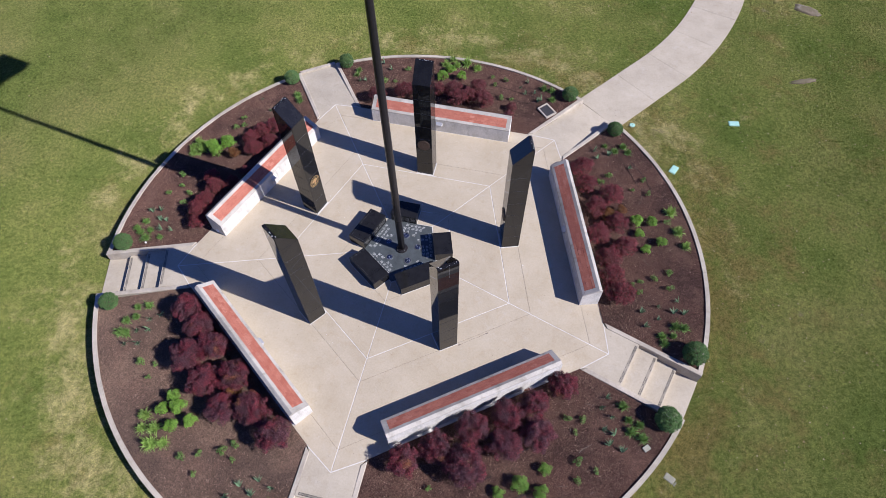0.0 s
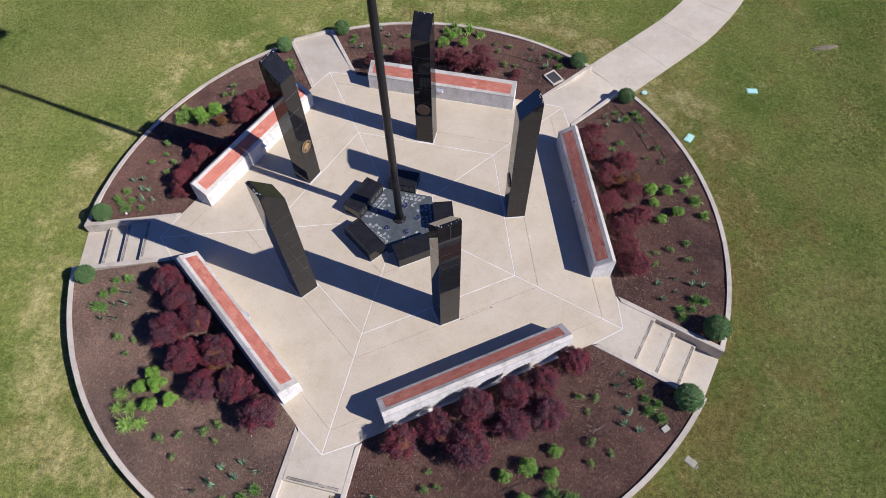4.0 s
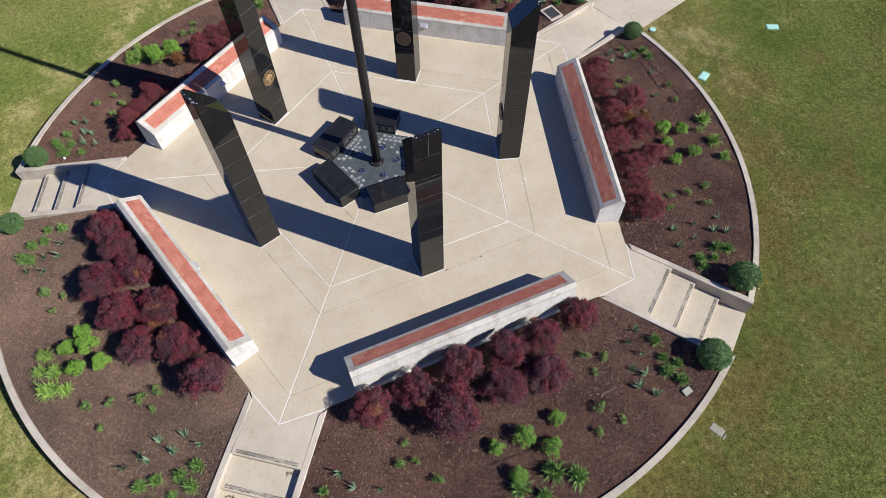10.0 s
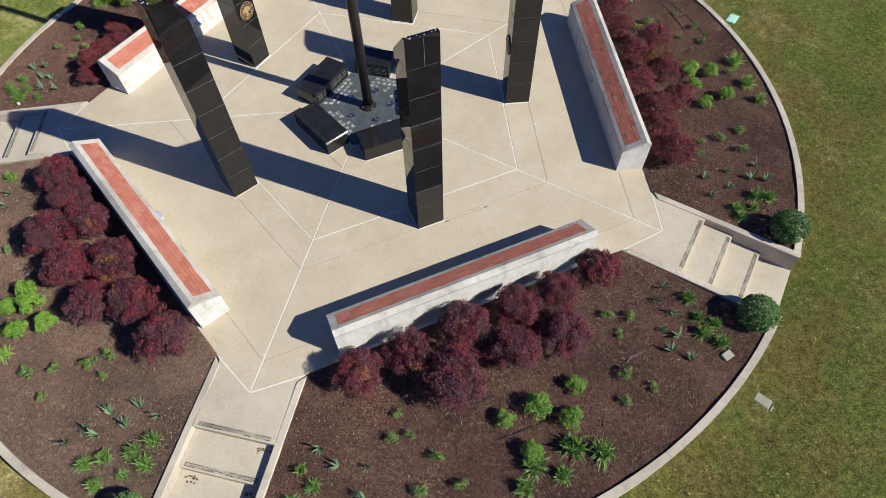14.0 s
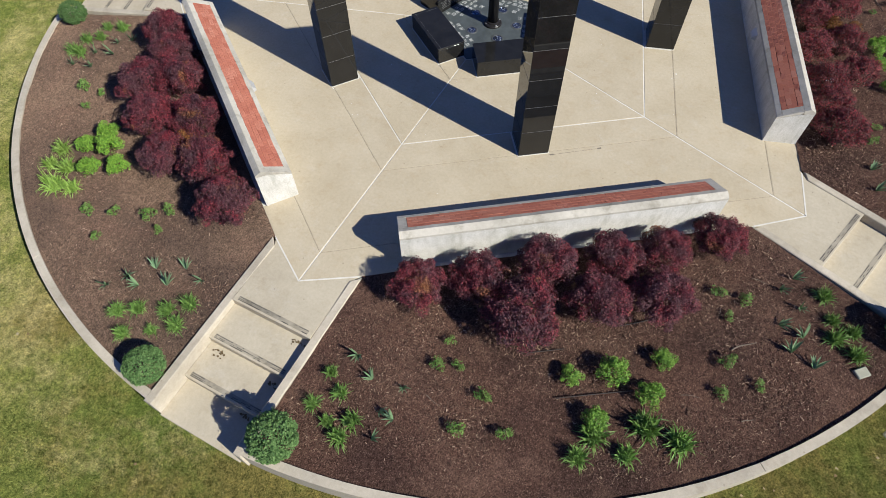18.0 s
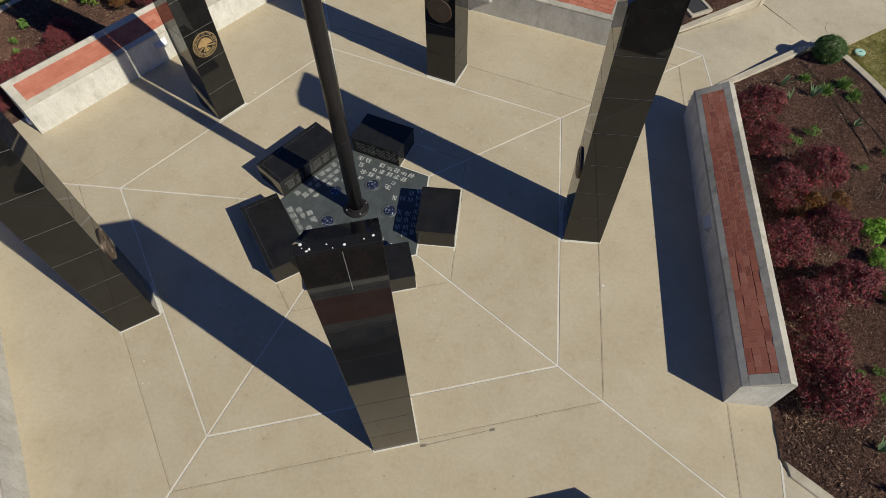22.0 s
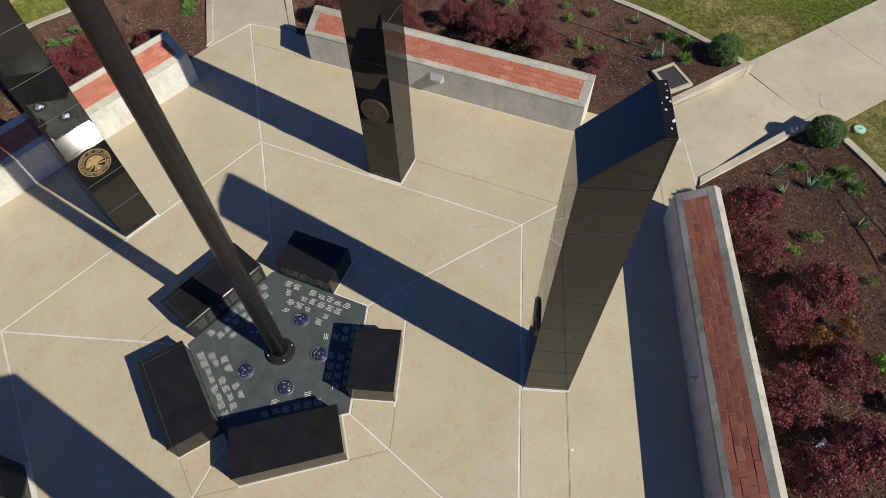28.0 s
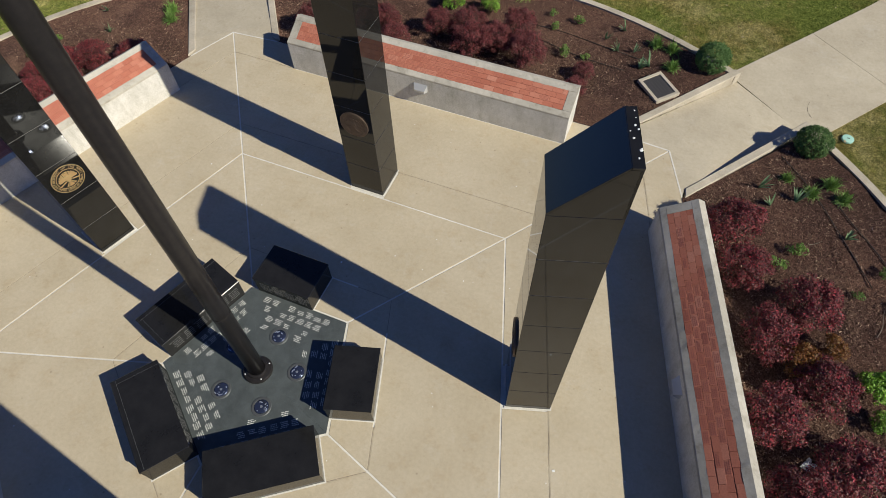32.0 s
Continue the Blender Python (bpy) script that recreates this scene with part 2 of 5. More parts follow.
def lawn_tone(m):
    """Patchy green, painted paler to the front-lit west but darker and bluer far north-west, with a worn olive band
    by the kerb and straw drifts but for the south-east.
    """
    reach = node(m, "ShaderNodeVectorMath")
    reach.operation = "LENGTH"
    link(m, coords(m), reach.inputs[0])

    def along(x, y):
        dot = node(m, "ShaderNodeVectorMath")
        dot.operation = "DOT_PRODUCT"
        link(m, coords(m), dot.inputs[0])
        dot.inputs[1].default_value = (x, y, 0)
        return dot.outputs["Value"]

    def fade(value, start, end, first, last):
        n = node(m, "ShaderNodeMapRange")
        link(m, value, n.inputs["Value"])
        for socket, v in (("From Min", start), ("From Max", end), ("To Min", first), ("To Max", last)):
            n.inputs[socket].default_value = v
        return n.outputs["Result"]

    def total(*values):
        out = values[0]
        for v in values[1:]:
            n = node(m, "ShaderNodeMath")
            link(m, out, n.inputs[0])
            link(m, v, n.inputs[1])
            out = n.outputs["Value"]
        return out

    # Paints front-lit grass paler to the west and back-lit grass darker eastward.
    grade = total(noise_of(m, 0.2, 6, 0.62), fade(along(1, 0), -20, 18, 0.025, -0.04))
    tone = ramp(m, grade, [(0.32, (0.114, 0.158, 0.032)), (0.5, (0.174, 0.203, 0.05)), (0.68, (0.238, 0.238, 0.077))])
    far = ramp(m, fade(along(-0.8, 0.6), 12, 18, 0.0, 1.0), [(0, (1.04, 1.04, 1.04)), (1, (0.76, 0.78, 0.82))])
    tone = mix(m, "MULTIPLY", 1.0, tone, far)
    rim = total(fade(reach.outputs["Value"], 11.3, 15.5, 0.11, -0.05), fade(along(1, -0.4), -10, 6, -0.13, 0.0))
    tired = ramp(m, total(noise_of(m, 0.55, 8, 0.72), rim), [(0.48, (0, 0, 0)), (0.64, (0.85, 0.85, 0.85))])
    tone = mix(m, "MIX", tired, tone, (0.205, 0.172, 0.058))
    belt = fade(reach.outputs["Value"], 12.8, 14.8, 0.08, -0.045)
    inner = fade(reach.outputs["Value"], 11.2, 12.6, -0.05, 0.0)
    south_east = fade(along(0.71, -0.71), 4.0, 9.5, 0.0, -0.11)
    north_west = fade(along(-0.8, 0.6), 4.0, 12.0, 0.0, -0.04)
    dry = total(noise_of(m, 0.8, 8, 0.8), belt, inner, south_east, north_west)
    straw = ramp(m, dry, [(0.52, (0, 0, 0)), (0.7, (0.72, 0.72, 0.72))])
    return mix(m, "MIX", straw, tone, (0.47, 0.405, 0.2))


def lawn_material():
    m = material("mown lawn", (0.07, 0.1, 0.025), 0.95, spec=0.0)
    m.node_tree.nodes["Principled BSDF"].inputs["Diffuse Roughness"].default_value = 1.0
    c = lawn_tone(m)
    clump = noise_of(m, 8.0, 7, 0.85)
    c = mix(m, "MULTIPLY", 0.95, c, ramp(m, clump, [(0.38, (0.45, 0.5, 0.4)), (0.5, (0.97, 0.97, 0.95)), (0.62, (1.5, 1.42, 1.28))]))
    tuft = noise_of(m, 28, 6, 0.85)
    c = mix(m, "MULTIPLY", 0.9, c, ramp(m, tuft, [(0.37, (0.3, 0.34, 0.27)), (0.62, (1.62, 1.56, 1.42))]))
    bald = ramp(m, noise_of(m, 0.21, 7, 0.72), [(0.66, (0, 0, 0)), (0.73, (0.8, 0.8, 0.8))])
    c = mix(m, "MIX", bald, c, (0.24, 0.19, 0.13))
    rise = mix(m, "MIX", 0.5, clump, tuft)
    return paint(m, c, rise, 1.0, 0.12)


M_LAWN = lawn_material()


def leaf_material(name, tones, gloss=0.5, sheen=0.15):
    m = material(name, tones[0], gloss, spec=0.35 if gloss < 0.55 else 0.12)
    g = node(m, "ShaderNodeNewGeometry")
    n = len(tones) - 1
    c = ramp(m, g.outputs["Random Per Island"], [(i / n, t) for i, t in enumerate(tones)])
    info = node(m, "ShaderNodeObjectInfo")
    c = mix(m, "MULTIPLY", 0.6, c, ramp(m, info.outputs["Random"], [(0, (0.7, 0.7, 0.7)), (1, (1.15, 1.15, 1.15))]))
    b = m.node_tree.nodes["Principled BSDF"]
    link(m, c, b.inputs["Base Color"])
    thin = node(m, "ShaderNodeBsdfTranslucent")
    link(m, c, thin.inputs["Color"])
    both = node(m, "ShaderNodeMixShader", Fac=sheen)
    link(m, b.outputs[0], both.inputs[1])
    link(m, thin.outputs[0], both.inputs[2])
    link(m, both.outputs[0], m.node_tree.nodes["Material Output"].inputs["Surface"])
    return m




def barberry_material():
    """Purple to crimson leaves, with a few orange sprays."""
    m = leaf_material("dark red leaves", [(0.046, 0.02, 0.027), (0.105, 0.04, 0.05), (0.185, 0.083, 0.09)], 0.5, 0.2)
    g = node(m, "ShaderNodeNewGeometry")
    red = ramp(m, g.outputs["Random Per Island"], [(0, (0.065, 0.014, 0.02)), (0.6, (0.18, 0.028, 0.038)), (1, (0.36, 0.04, 0.052))])
    rust = ramp(m, g.outputs["Random Per Island"], [(0, (0.13, 0.04, 0.02)), (1, (0.42, 0.19, 0.06))])
    b = m.node_tree.nodes["Principled BSDF"]
    base = b.inputs["Base Color"].links[0].from_socket
    c = mix(m, "MIX", ramp(m, noise_of(m, 2.2, 4, 0.65), [(0.43, (0, 0, 0)), (0.6, (0.9, 0.9, 0.9))]), base, red)
    c = mix(m, "MIX", ramp(m, noise_of(m, 1.7, 4, 0.6), [(0.62, (0, 0, 0)), (0.7, (0.85, 0.85, 0.85))]), c, rust)
    link(m, c, b.inputs["Base Color"])
    return m


M_RED = barberry_material()
M_CRIMSON = leaf_material("maroon leaves with crimson tips", [(0.05, 0.017, 0.019), (0.1, 0.03, 0.034), (0.155, 0.05, 0.05), (0.25, 0.032, 0.046), (0.16, 0.075, 0.05), (0.46, 0.04, 0.06)], 0.5, 0.2)
M_MAROON = leaf_material("dull maroon leaves", [(0.07, 0.022, 0.021), (0.14, 0.04, 0.04), (0.21, 0.075, 0.066), (0.34, 0.06, 0.065)], 0.5, 0.2)
M_RUST = leaf_material("turning orange leaves", [(0.09, 0.03, 0.015), (0.2, 0.075, 0.02), (0.34, 0.15, 0.03), (0.16, 0.12, 0.03)], 0.5, 0.2)
M_BOX = leaf_material("boxwood leaves", [(0.062, 0.122, 0.034), (0.11, 0.195, 0.058), (0.18, 0.275, 0.09)], 0.6, 0.1)
M_LIME = leaf_material("lime green leaves", [(0.095, 0.2, 0.015), (0.185, 0.35, 0.025), (0.31, 0.5, 0.045)])
M_SPIREA = leaf_material("fresh green leaves", [(0.09, 0.195, 0.017), (0.17, 0.325, 0.029), (0.29, 0.46, 0.055)])
M_SPRIG = leaf_material("young green leaves", [(0.1, 0.19, 0.03), (0.15, 0.27, 0.04), (0.22, 0.32, 0.07)])
M_BLADE = leaf_material("arching green blades", [(0.15, 0.25, 0.03), (0.26, 0.4, 0.055), (0.4, 0.55, 0.12)])
M_STRAP = leaf_material("grass green blades", [(0.1, 0.19, 0.03), (0.165, 0.285, 0.048), (0.26, 0.4, 0.09)])
M_AGAVE = leaf_material("grey-green fleshy blades", [(0.1, 0.18, 0.085), (0.17, 0.27, 0.13), (0.24, 0.34, 0.17)])


def grass_material():
    m = material("grass blades", (0.15, 0.17, 0.05), 0.95, spec=0.0)
    g = node(m, "ShaderNodeNewGeometry")
    shade = ramp(m, g.outputs["Random Per Island"], [(0, (0.55, 0.6, 0.5)), (0.7, (1.15, 1.15, 1.05)), (1, (1.7, 1.55, 1.5))])
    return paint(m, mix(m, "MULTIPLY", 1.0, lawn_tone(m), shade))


M_GRASS = grass_material()
M_DRYLEAF = leaf_material("dry tan leaves", [(0.2, 0.13, 0.06), (0.36, 0.28, 0.14), (0.5, 0.42, 0.25)], 0.8)
M_BROWNLEAF = leaf_material("brown dead leaves", [(0.06, 0.045, 0.025), (0.12, 0.085, 0.045), (0.2, 0.15, 0.08)], 0.8)
M_TWIG = paint(material("dry twig bark", (0.2, 0.16, 0.12), 0.9))
M_BARK = paint(material("brown stems", (0.07, 0.045, 0.035), 0.9))

# ---- making things ----
TAN = math.tan(radians(36))


def sector(k):
    """The frame of pillar k: x away from the pole, y anticlockwise."""
    return pose(0, 0, 0, 0, 0, -63.6 + 72 * k)


def lane(k):
    """The frame of path k."""
    return pose(0, 0, 0, 0, 0, -99.6 + 72 * k)


def lawn_z(x, y):
    return -0.56 + (0.028 if y > 0 else 0.002) * max(-60, min(12, y))


RING = Vector((0.03, -0.13, 0.0))


def ring_z(x, y):
    return -0.07 + 0.006 * x


def bed_z(x, y):
    t = max(0, min(1, (math.hypot(x, y) - 7.0) / 4.2))
    return 0.03 * (1 - t) + (ring_z(x, y) - 0.045) * t


def mesh_of(name, verts, faces, mat=None, smooth=False):
    me = bpy.data.meshes.new(name)
    me.from_pydata([tuple(v) for v in verts], [], [tuple(f) for f in faces])
    if mat:
        me.materials.append(mat)
    if smooth:
        me.polygons.foreach_set("use_smooth", [True] * len(me.polygons))
    me.update()
    return me


def data_of(bm, name, mat=None, smooth=False):
    bmesh.ops.recalc_face_normals(bm, faces=bm.faces)
    me = bpy.data.meshes.new(name)
    bm.to_mesh(me)
    bm.free()
    if mat:
        me.materials.append(mat)
    if smooth:
        me.polygons.foreach_set("use_smooth", [True] * len(me.polygons))
    return me


def part(name, bm, mat, parent=None, label="", smooth=False, m=None):
    me = data_of(bm, name, mat, smooth) if isinstance(bm, bmesh.types.BMesh) else bm
    ob = new(name, me)
    ob.parent = parent
    if m is not None:
        ob.matrix_basis = m
    return tagged(ob, label)


def empty(name, m, label, category, group="", kind=""):
    ob = new(name)
    ob.empty_display_size = 0.2
    ob.matrix_basis = m
    return tagged(ob, label, category, group, kind)


def prism(points, z0, z1, bevel=0.0, bm=None):
    """A solid over a plan outline; z1 may be a function of the point."""
    bm = bm or bmesh.new()
    top = [bm.verts.new((x, y, z1(x, y) if callable(z1) else z1)) for x, y in points]
    low = [bm.verts.new((x, y, z0(x, y) if callable(z0) else z0)) for x, y in points]
    n = len(points)
    f = bm.faces.new(top)
    bm.faces.new(low[::-1])
    for i in range(n):
        bm.faces.new((top[i], low[i], low[(i + 1) % n], top[(i + 1) % n]))
    if bevel:
        bmesh.ops.bevel(bm, geom=list(f.edges), offset=bevel, segments=1, affect="EDGES")
    return bm


def box(x0, x1, y0, y1, z0, z1, bevel=0.0):
    bm = bmesh.new()
    bmesh.ops.create_cube(bm, size=1, matrix=Matrix.LocRotScale(((x0 + x1) / 2, (y0 + y1) / 2, (z0 + z1) / 2), None, (x1 - x0, y1 - y0, z1 - z0)))
    if bevel:
        bmesh.ops.bevel(bm, geom=list(bm.edges), offset=bevel, segments=1, affect="EDGES")
    return bm


def turned(profile, n=24, m=None):
    """A solid of revolution about z from (radius, height) pairs."""
    bm = bmesh.new()
    rings = []
    for r, z in profile:
        rings.append([bm.verts.new((r * math.cos(2 * math.pi * i / n), r * math.sin(2 * math.pi * i / n), z)) for i in range(n)])
    for a, b in zip(rings, rings[1:]):
        for i in range(n):
            bm.faces.new((a[i], a[(i + 1) % n], b[(i + 1) % n], b[i]))
    bm.faces.new(rings[0][::-1])
    bm.faces.new(rings[-1])
    if m is not None:
        bm.transform(m)
    return bm


def shrunk(points, gap):
    """A convex outline (anticlockwise) pulled in by gap on every side."""
    out, n = [], len(points)
    for i in range(n):
        p, a, b = Vector(points[i]), Vector(points[i - 1]), Vector(points[(i + 1) % n])
        d, e = (p - a).normalized(), (b - p).normalized()
        na, nb = Vector((-d.y, d.x)), Vector((-e.y, e.x))
        out.append(tuple(p + (na + nb) * gap / max(0.25, 1 + na.dot(nb))))
    return out

# ---- the setting ----


def ground():
    xs = [-400, -150, -70, -40] + [i for i in range(-30, 31, 1)] + [40, 70, 150, 400]
    verts = [(x, y, lawn_z(x, y) + 0.025 * (noise.noise(Vector((x * 0.3, y * 0.3, 0)))) * (1 if math.hypot(x, y) > 12.5 else 0)) for y in xs for x in xs]
    n = len(xs)
    faces = [(j * n + i, j * n + i + 1, (j + 1) * n + i + 1, (j + 1) * n + i) for j in range(n - 1) for i in range(n - 1)]
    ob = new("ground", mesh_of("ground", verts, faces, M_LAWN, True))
    tagged(ob, "mown green lawn with dry straw patches round the memorial", "lawn", kind="structure")


ground()


def plaza():
    bed = new("pavement", None)
    tagged(bed, "tan concrete plaza slabs in a star pattern with white sealed joints", "pavement", kind="structure")
    outline = []
    for k in range(5):
        for p in ((6.89, -3.83), (6.89, 3.83), (6.804, 4.943)):
            outline.append(tuple((sector(k) @ Vector((*p, 0)))[:2]))
    part("joint_bed", prism(outline, -0.2, -0.006), M_SEAL, bed, "pale sealant showing in the joints")
    t, g = TAN, 0.013
    pieces = [
        [(1.235, -1.235 * t), (1.88, -1.88 * t), (1.88, 1.88 * t), (1.235, 1.235 * t)],
        [(1.88, -1.88 * t), (3.713, -3.713 * t), (3.713, 3.713 * t), (1.88, 1.88 * t)],
        [(3.713, -3.713 * t), (4.395, -4.395 * t), (4.395, -0.325), (3.713, -0.325)],
        [(3.713, 0.325), (4.395, 0.325), (4.395, 4.395 * t), (3.713, 3.713 * t)],
        [(4.395, -4.395 * t), (6.24, -6.24 * t), (6.24, 6.24 * t), (4.395, 4.395 * t)],
        [(6.24, -6.24 * t), (6.804, -4.943), (6.89, -3.83), (6.89, -2.975), (6.24, -2.975)],
        [(6.24, 2.975), (6.89, 2.975), (6.89, 3.83), (6.804, 4.943), (6.24, 6.24 * t)],
    ]
    shapes = [data_of(prism(shrunk(p, g), -0.1, 0.0, 0.004), "slab", M_PLAZA) for p in pieces]
    cuts = [(1.88, 0.75, 1.88 * t - 0.02), (4.395, 0.325, 4.395 * t - 0.02), (6.24, 2.975, 6.24 * t - 0.02)]
    for k in range(5):
        for me in shapes:
            part("slab", me, None, bed, m=sector(k))
        # the sawn joints are narrower and dark: fill what the sealed width leaves
        for u, a, b in cuts:
            for side in (-1, 1):
                y0, y1 = sorted((side * a, side * b))
                for lo, hi, mat, name in ((-0.014, -0.004, M_PLAZA, "joint_lip"), (0.004, 0.014, M_PLAZA, "joint_lip"), (-0.004, 0.004, M_CUT, "sawn_joint")):
                    part(name, box(u + lo, u + hi, y0, y1, -0.08, -0.0005 if mat is M_PLAZA else -0.003), mat, bed, m=sector(k))
    # pale sealant where the paths meet the plaza, and a sawn repair by one pillar
    for k in range(5):
        for s in (-1, 1):
            a, b = Vector((8.41, 0)), Vector((7.82, s * 0.95))
            d = (b - a).normalized()
            w = Vector((-d.y, d.x)) * 0.014
            pts = [tuple(q) for q in (a - w, b - w, b + w, a + w)]
            part("sealed_joint", prism(pts, -0.05, 0.003), M_SEAL, bed, "pale sealed joint", m=lane(k))
    a, b = Vector((2.32, -3.86)), Vector((3.34, -3.33))
    d = (b - a).normalized()
    w = Vector((-d.y, d.x))
    rng = random.Random(8)
    bm, t = bmesh.new(), 0.0
    while t < 1.12:
        t1 = t + rng.uniform(0.03, 0.09)
        h = 0.02 if t < 0.08 or t > 1.04 else rng.uniform(0.002, 0.006)
        c = w * rng.uniform(-0.002, 0.002)
        prism([tuple(q) for q in (a + d * t + c - w * h, a + d * t1 + c - w * h, a + d * t1 + c + w * h, a + d * t + c + w * h)], -0.05, 0.0012, 0, bm)
        t = t1 + rng.choice((0.0, 0.005, 0.015))
    part("repair_joint", bm, M_STAIN, bed, "dark ragged repair joint")


TREADS = {0: (9.28, 10.03, 10.76), 1: (9.19, 9.91, 10.63), 4: (8.99, 9.74, 10.47)}
RISE = 0.176
HALF = 0.85
END = (11.45, 11.38, 11.25, 11.20, 11.30)


def paths():
    for k in range(5):
        stepped = k in (0, 1, 4)
        end = -0.30 if k == 2 else -0.20
        STEPS = list(TREADS.get(k, (9.28,)))
        base = new("path_%d" % k, None)
        base.matrix_basis = lane(k)
        tagged(base, "concrete path with three broad steps down to the lawn" if stepped else "smooth concrete ramp between low kerbs down to the lawn", "path", kind="structure")
        head = [(8.41, 0), (7.82, -0.95), (7.99, -HALF), (STEPS[0], -HALF), (STEPS[0], HALF), (7.99, HALF), (7.82, 0.95)]
        if stepped:
            bm = prism(head, -0.3, 0.0, 0.006)
            part("landing", bm, M_WALK, base)
            edges = STEPS + [END[k] + 0.03]
            for n in range(3):
                bm = prism([(edges[n] - 0.02, -HALF), (edges[n + 1], -HALF), (edges[n + 1], HALF), (edges[n] - 0.02, HALF)], -0.8, -RISE * (n + 1), 0.008)
                part("step", bm, M_WALK, base)
                z = -RISE * n
                x1 = STEPS[n] - 0.04
                part("grip_base", prism([(x1 - 0.085, -HALF + 0.09), (x1, -HALF + 0.09), (x1, HALF - 0.09), (x1 - 0.085, HALF - 0.09)], z - 0.01, z + 0.0015), M_GRIP, base, "worn tan base of the grip strip")
                bm = bmesh.new()
                for off, wide, full in ((0.0, 0.018, 0.55), (0.03, 0.012, 0.22), (0.062, 0.016, 0.42)):
                    # worn grip strips: broken runs, whole at the ends
                    y = -HALF + 0.1
                    while y < HALF - 0.12:
                        near_end = min(y + HALF, HALF - y) < 0.3
                        run = random.uniform(0.02, 0.14)
                        y1 = min(y + run, HALF - 0.1)
                        if random.random() < (0.9 if near_end else full):
                            w = wide * random.uniform(0.45, 1.0)
                            a = x1 - off
                            prism([(a - w, y), (a, y), (a, y1), (a - w, y1)], z - 0.01, z + 0.003, 0, bm)
                        y = y1 + random.choice((0.0, 0.004, 0.012))
                tagged(part("grip_strip", bm, M_NOSING, base, "worn dark grip strip"), kind="stuff")
        else:
            def ramp_z(x, y):
                p = lane(k) @ Vector((x, y, 0))
                foot = lawn_z(p.x, p.y) + 0.035 if k == 2 else end
                return foot * max(0.0, min(1.0, (x - 8.45) / 2.8))
            stop = END[k] + (0.022 if k == 2 else 0.0)
            part("landing", prism([(8.41, 0), (7.82, -0.95), (7.99, -HALF), (8.45, -HALF), (stop, -HALF), (stop, HALF), (8.45, HALF), (7.99, HALF), (7.82, 0.95)], -0.9, ramp_z), M_WALK, base)
            if k == 3:
                part("threshold", prism([(stop, -HALF), (stop + 0.17, -HALF), (stop + 0.17, HALF), (stop, HALF)], -0.9, end + 0.07, 0.012), M_KERB, base)
        # side kerbs, following the beds
        for side in (-1, 1):
            def top(x, y):
                p = lane(k) @ Vector((x, y, 0))
                t = max(0, min(1, (x - 7.9) / 3.5))
                return 0.03 * (1 - t) + ring_z(p.x, p.y) * t
            ys = sorted((side * HALF, side * (HALF + 0.16)))
            a = 7.84 if ys[0] < 0 else 7.99
            pts = [(7.99 if side > 0 else 7.83, ys[0]), (END[k], ys[0]), (END[k], ys[1]), (7.83 if side > 0 else 7.99, ys[1])]
            part("side_kerb", prism(pts, -0.9, top, 0.014), M_KERB, base)


def ring():
    base = new("kerb", None)
    tagged(base, "round pale concrete kerb retaining the planting beds", "kerb", kind="structure")
    r0, r1 = 11.18, 11.33
    for k in range(5):
        ends = []
        for q, side in ((k, 1), ((k + 1) % 5, -1)):
            c = lane(q) @ Vector((END[q], side * (HALF + 0.004), 0)) - RING
            ends.append(math.degrees(math.atan2(c.y, c.x)))
        start, stop = ends[0], ends[1] + (360 if ends[1] < ends[0] else 0)
        n = 3
        for i in range(n):
            b0, b1 = start + (stop - start) * i / n, start + (stop - start) * (i + 1) / n
            gap = 0.008
            pts_in, pts_out = [], []
            for j in range(17):
                a = radians(b0 + gap + (b1 - b0 - 2 * gap) * j / 16)
                pts_in.append((RING.x + r0 * math.cos(a), RING.y + r0 * math.sin(a)))
                pts_out.append((RING.x + r1 * math.cos(a), RING.y + r1 * math.sin(a)))
            part("kerb_stone", prism(pts_out + pts_in[::-1], -1.0, ring_z, 0.008), M_KERB, base)


def walk_line():
    mid = [(6.7, 6.56), (8.06, 7.89), (10.2, 9.87), (11.85, 11.45), (13.25, 13.2), (14.35, 15.0), (15.2, 16.8), (15.8, 18.8), (16.35, 22.0), (16.5, 27.0), (16.5, 34.0)]
    pts = []
    for i in range(1, len(mid) - 1):
        p0, p1, p2, p3 = (Vector(mid[max(0, min(len(mid) - 1, i + d))]) for d in (-1, 0, 1, 2))
        n = max(4, round((p2 - p1).length / 0.35))
        for s in range(n):
            t = s / n
            pts.append(0.5 * ((2 * p1) + (p2 - p0) * t + (2 * p0 - 5 * p1 + 4 * p2 - p3) * t * t + (3 * p1 - p0 - 3 * p2 + p3) * t ** 3))
    return pts


def walkway():
    base = new("walkway", None)
    tagged(base, "curving pale concrete walkway across the lawn", "walkway", kind="structure")
    pts = walk_line()
    lefts, rights = [], []
    for a, b in zip(pts, pts[1:]):
        d = (b - a).normalized()
        side = Vector((-d.y, d.x))
        lefts.append(a + side * 1.14)
        rights.append(a - side * 1.17)
    i = 0
    while i + 7 < len(lefts):
        run = range(i, i + 8)
        out = [tuple(rights[j]) for j in run] + [tuple(lefts[j]) for j in reversed(run)]
        out = shrunk(out, 0.004)
        part("slab", prism(out, -1.0, lambda x, y: lawn_z(x, y) + 0.035), M_WALK, base)
        i += 7


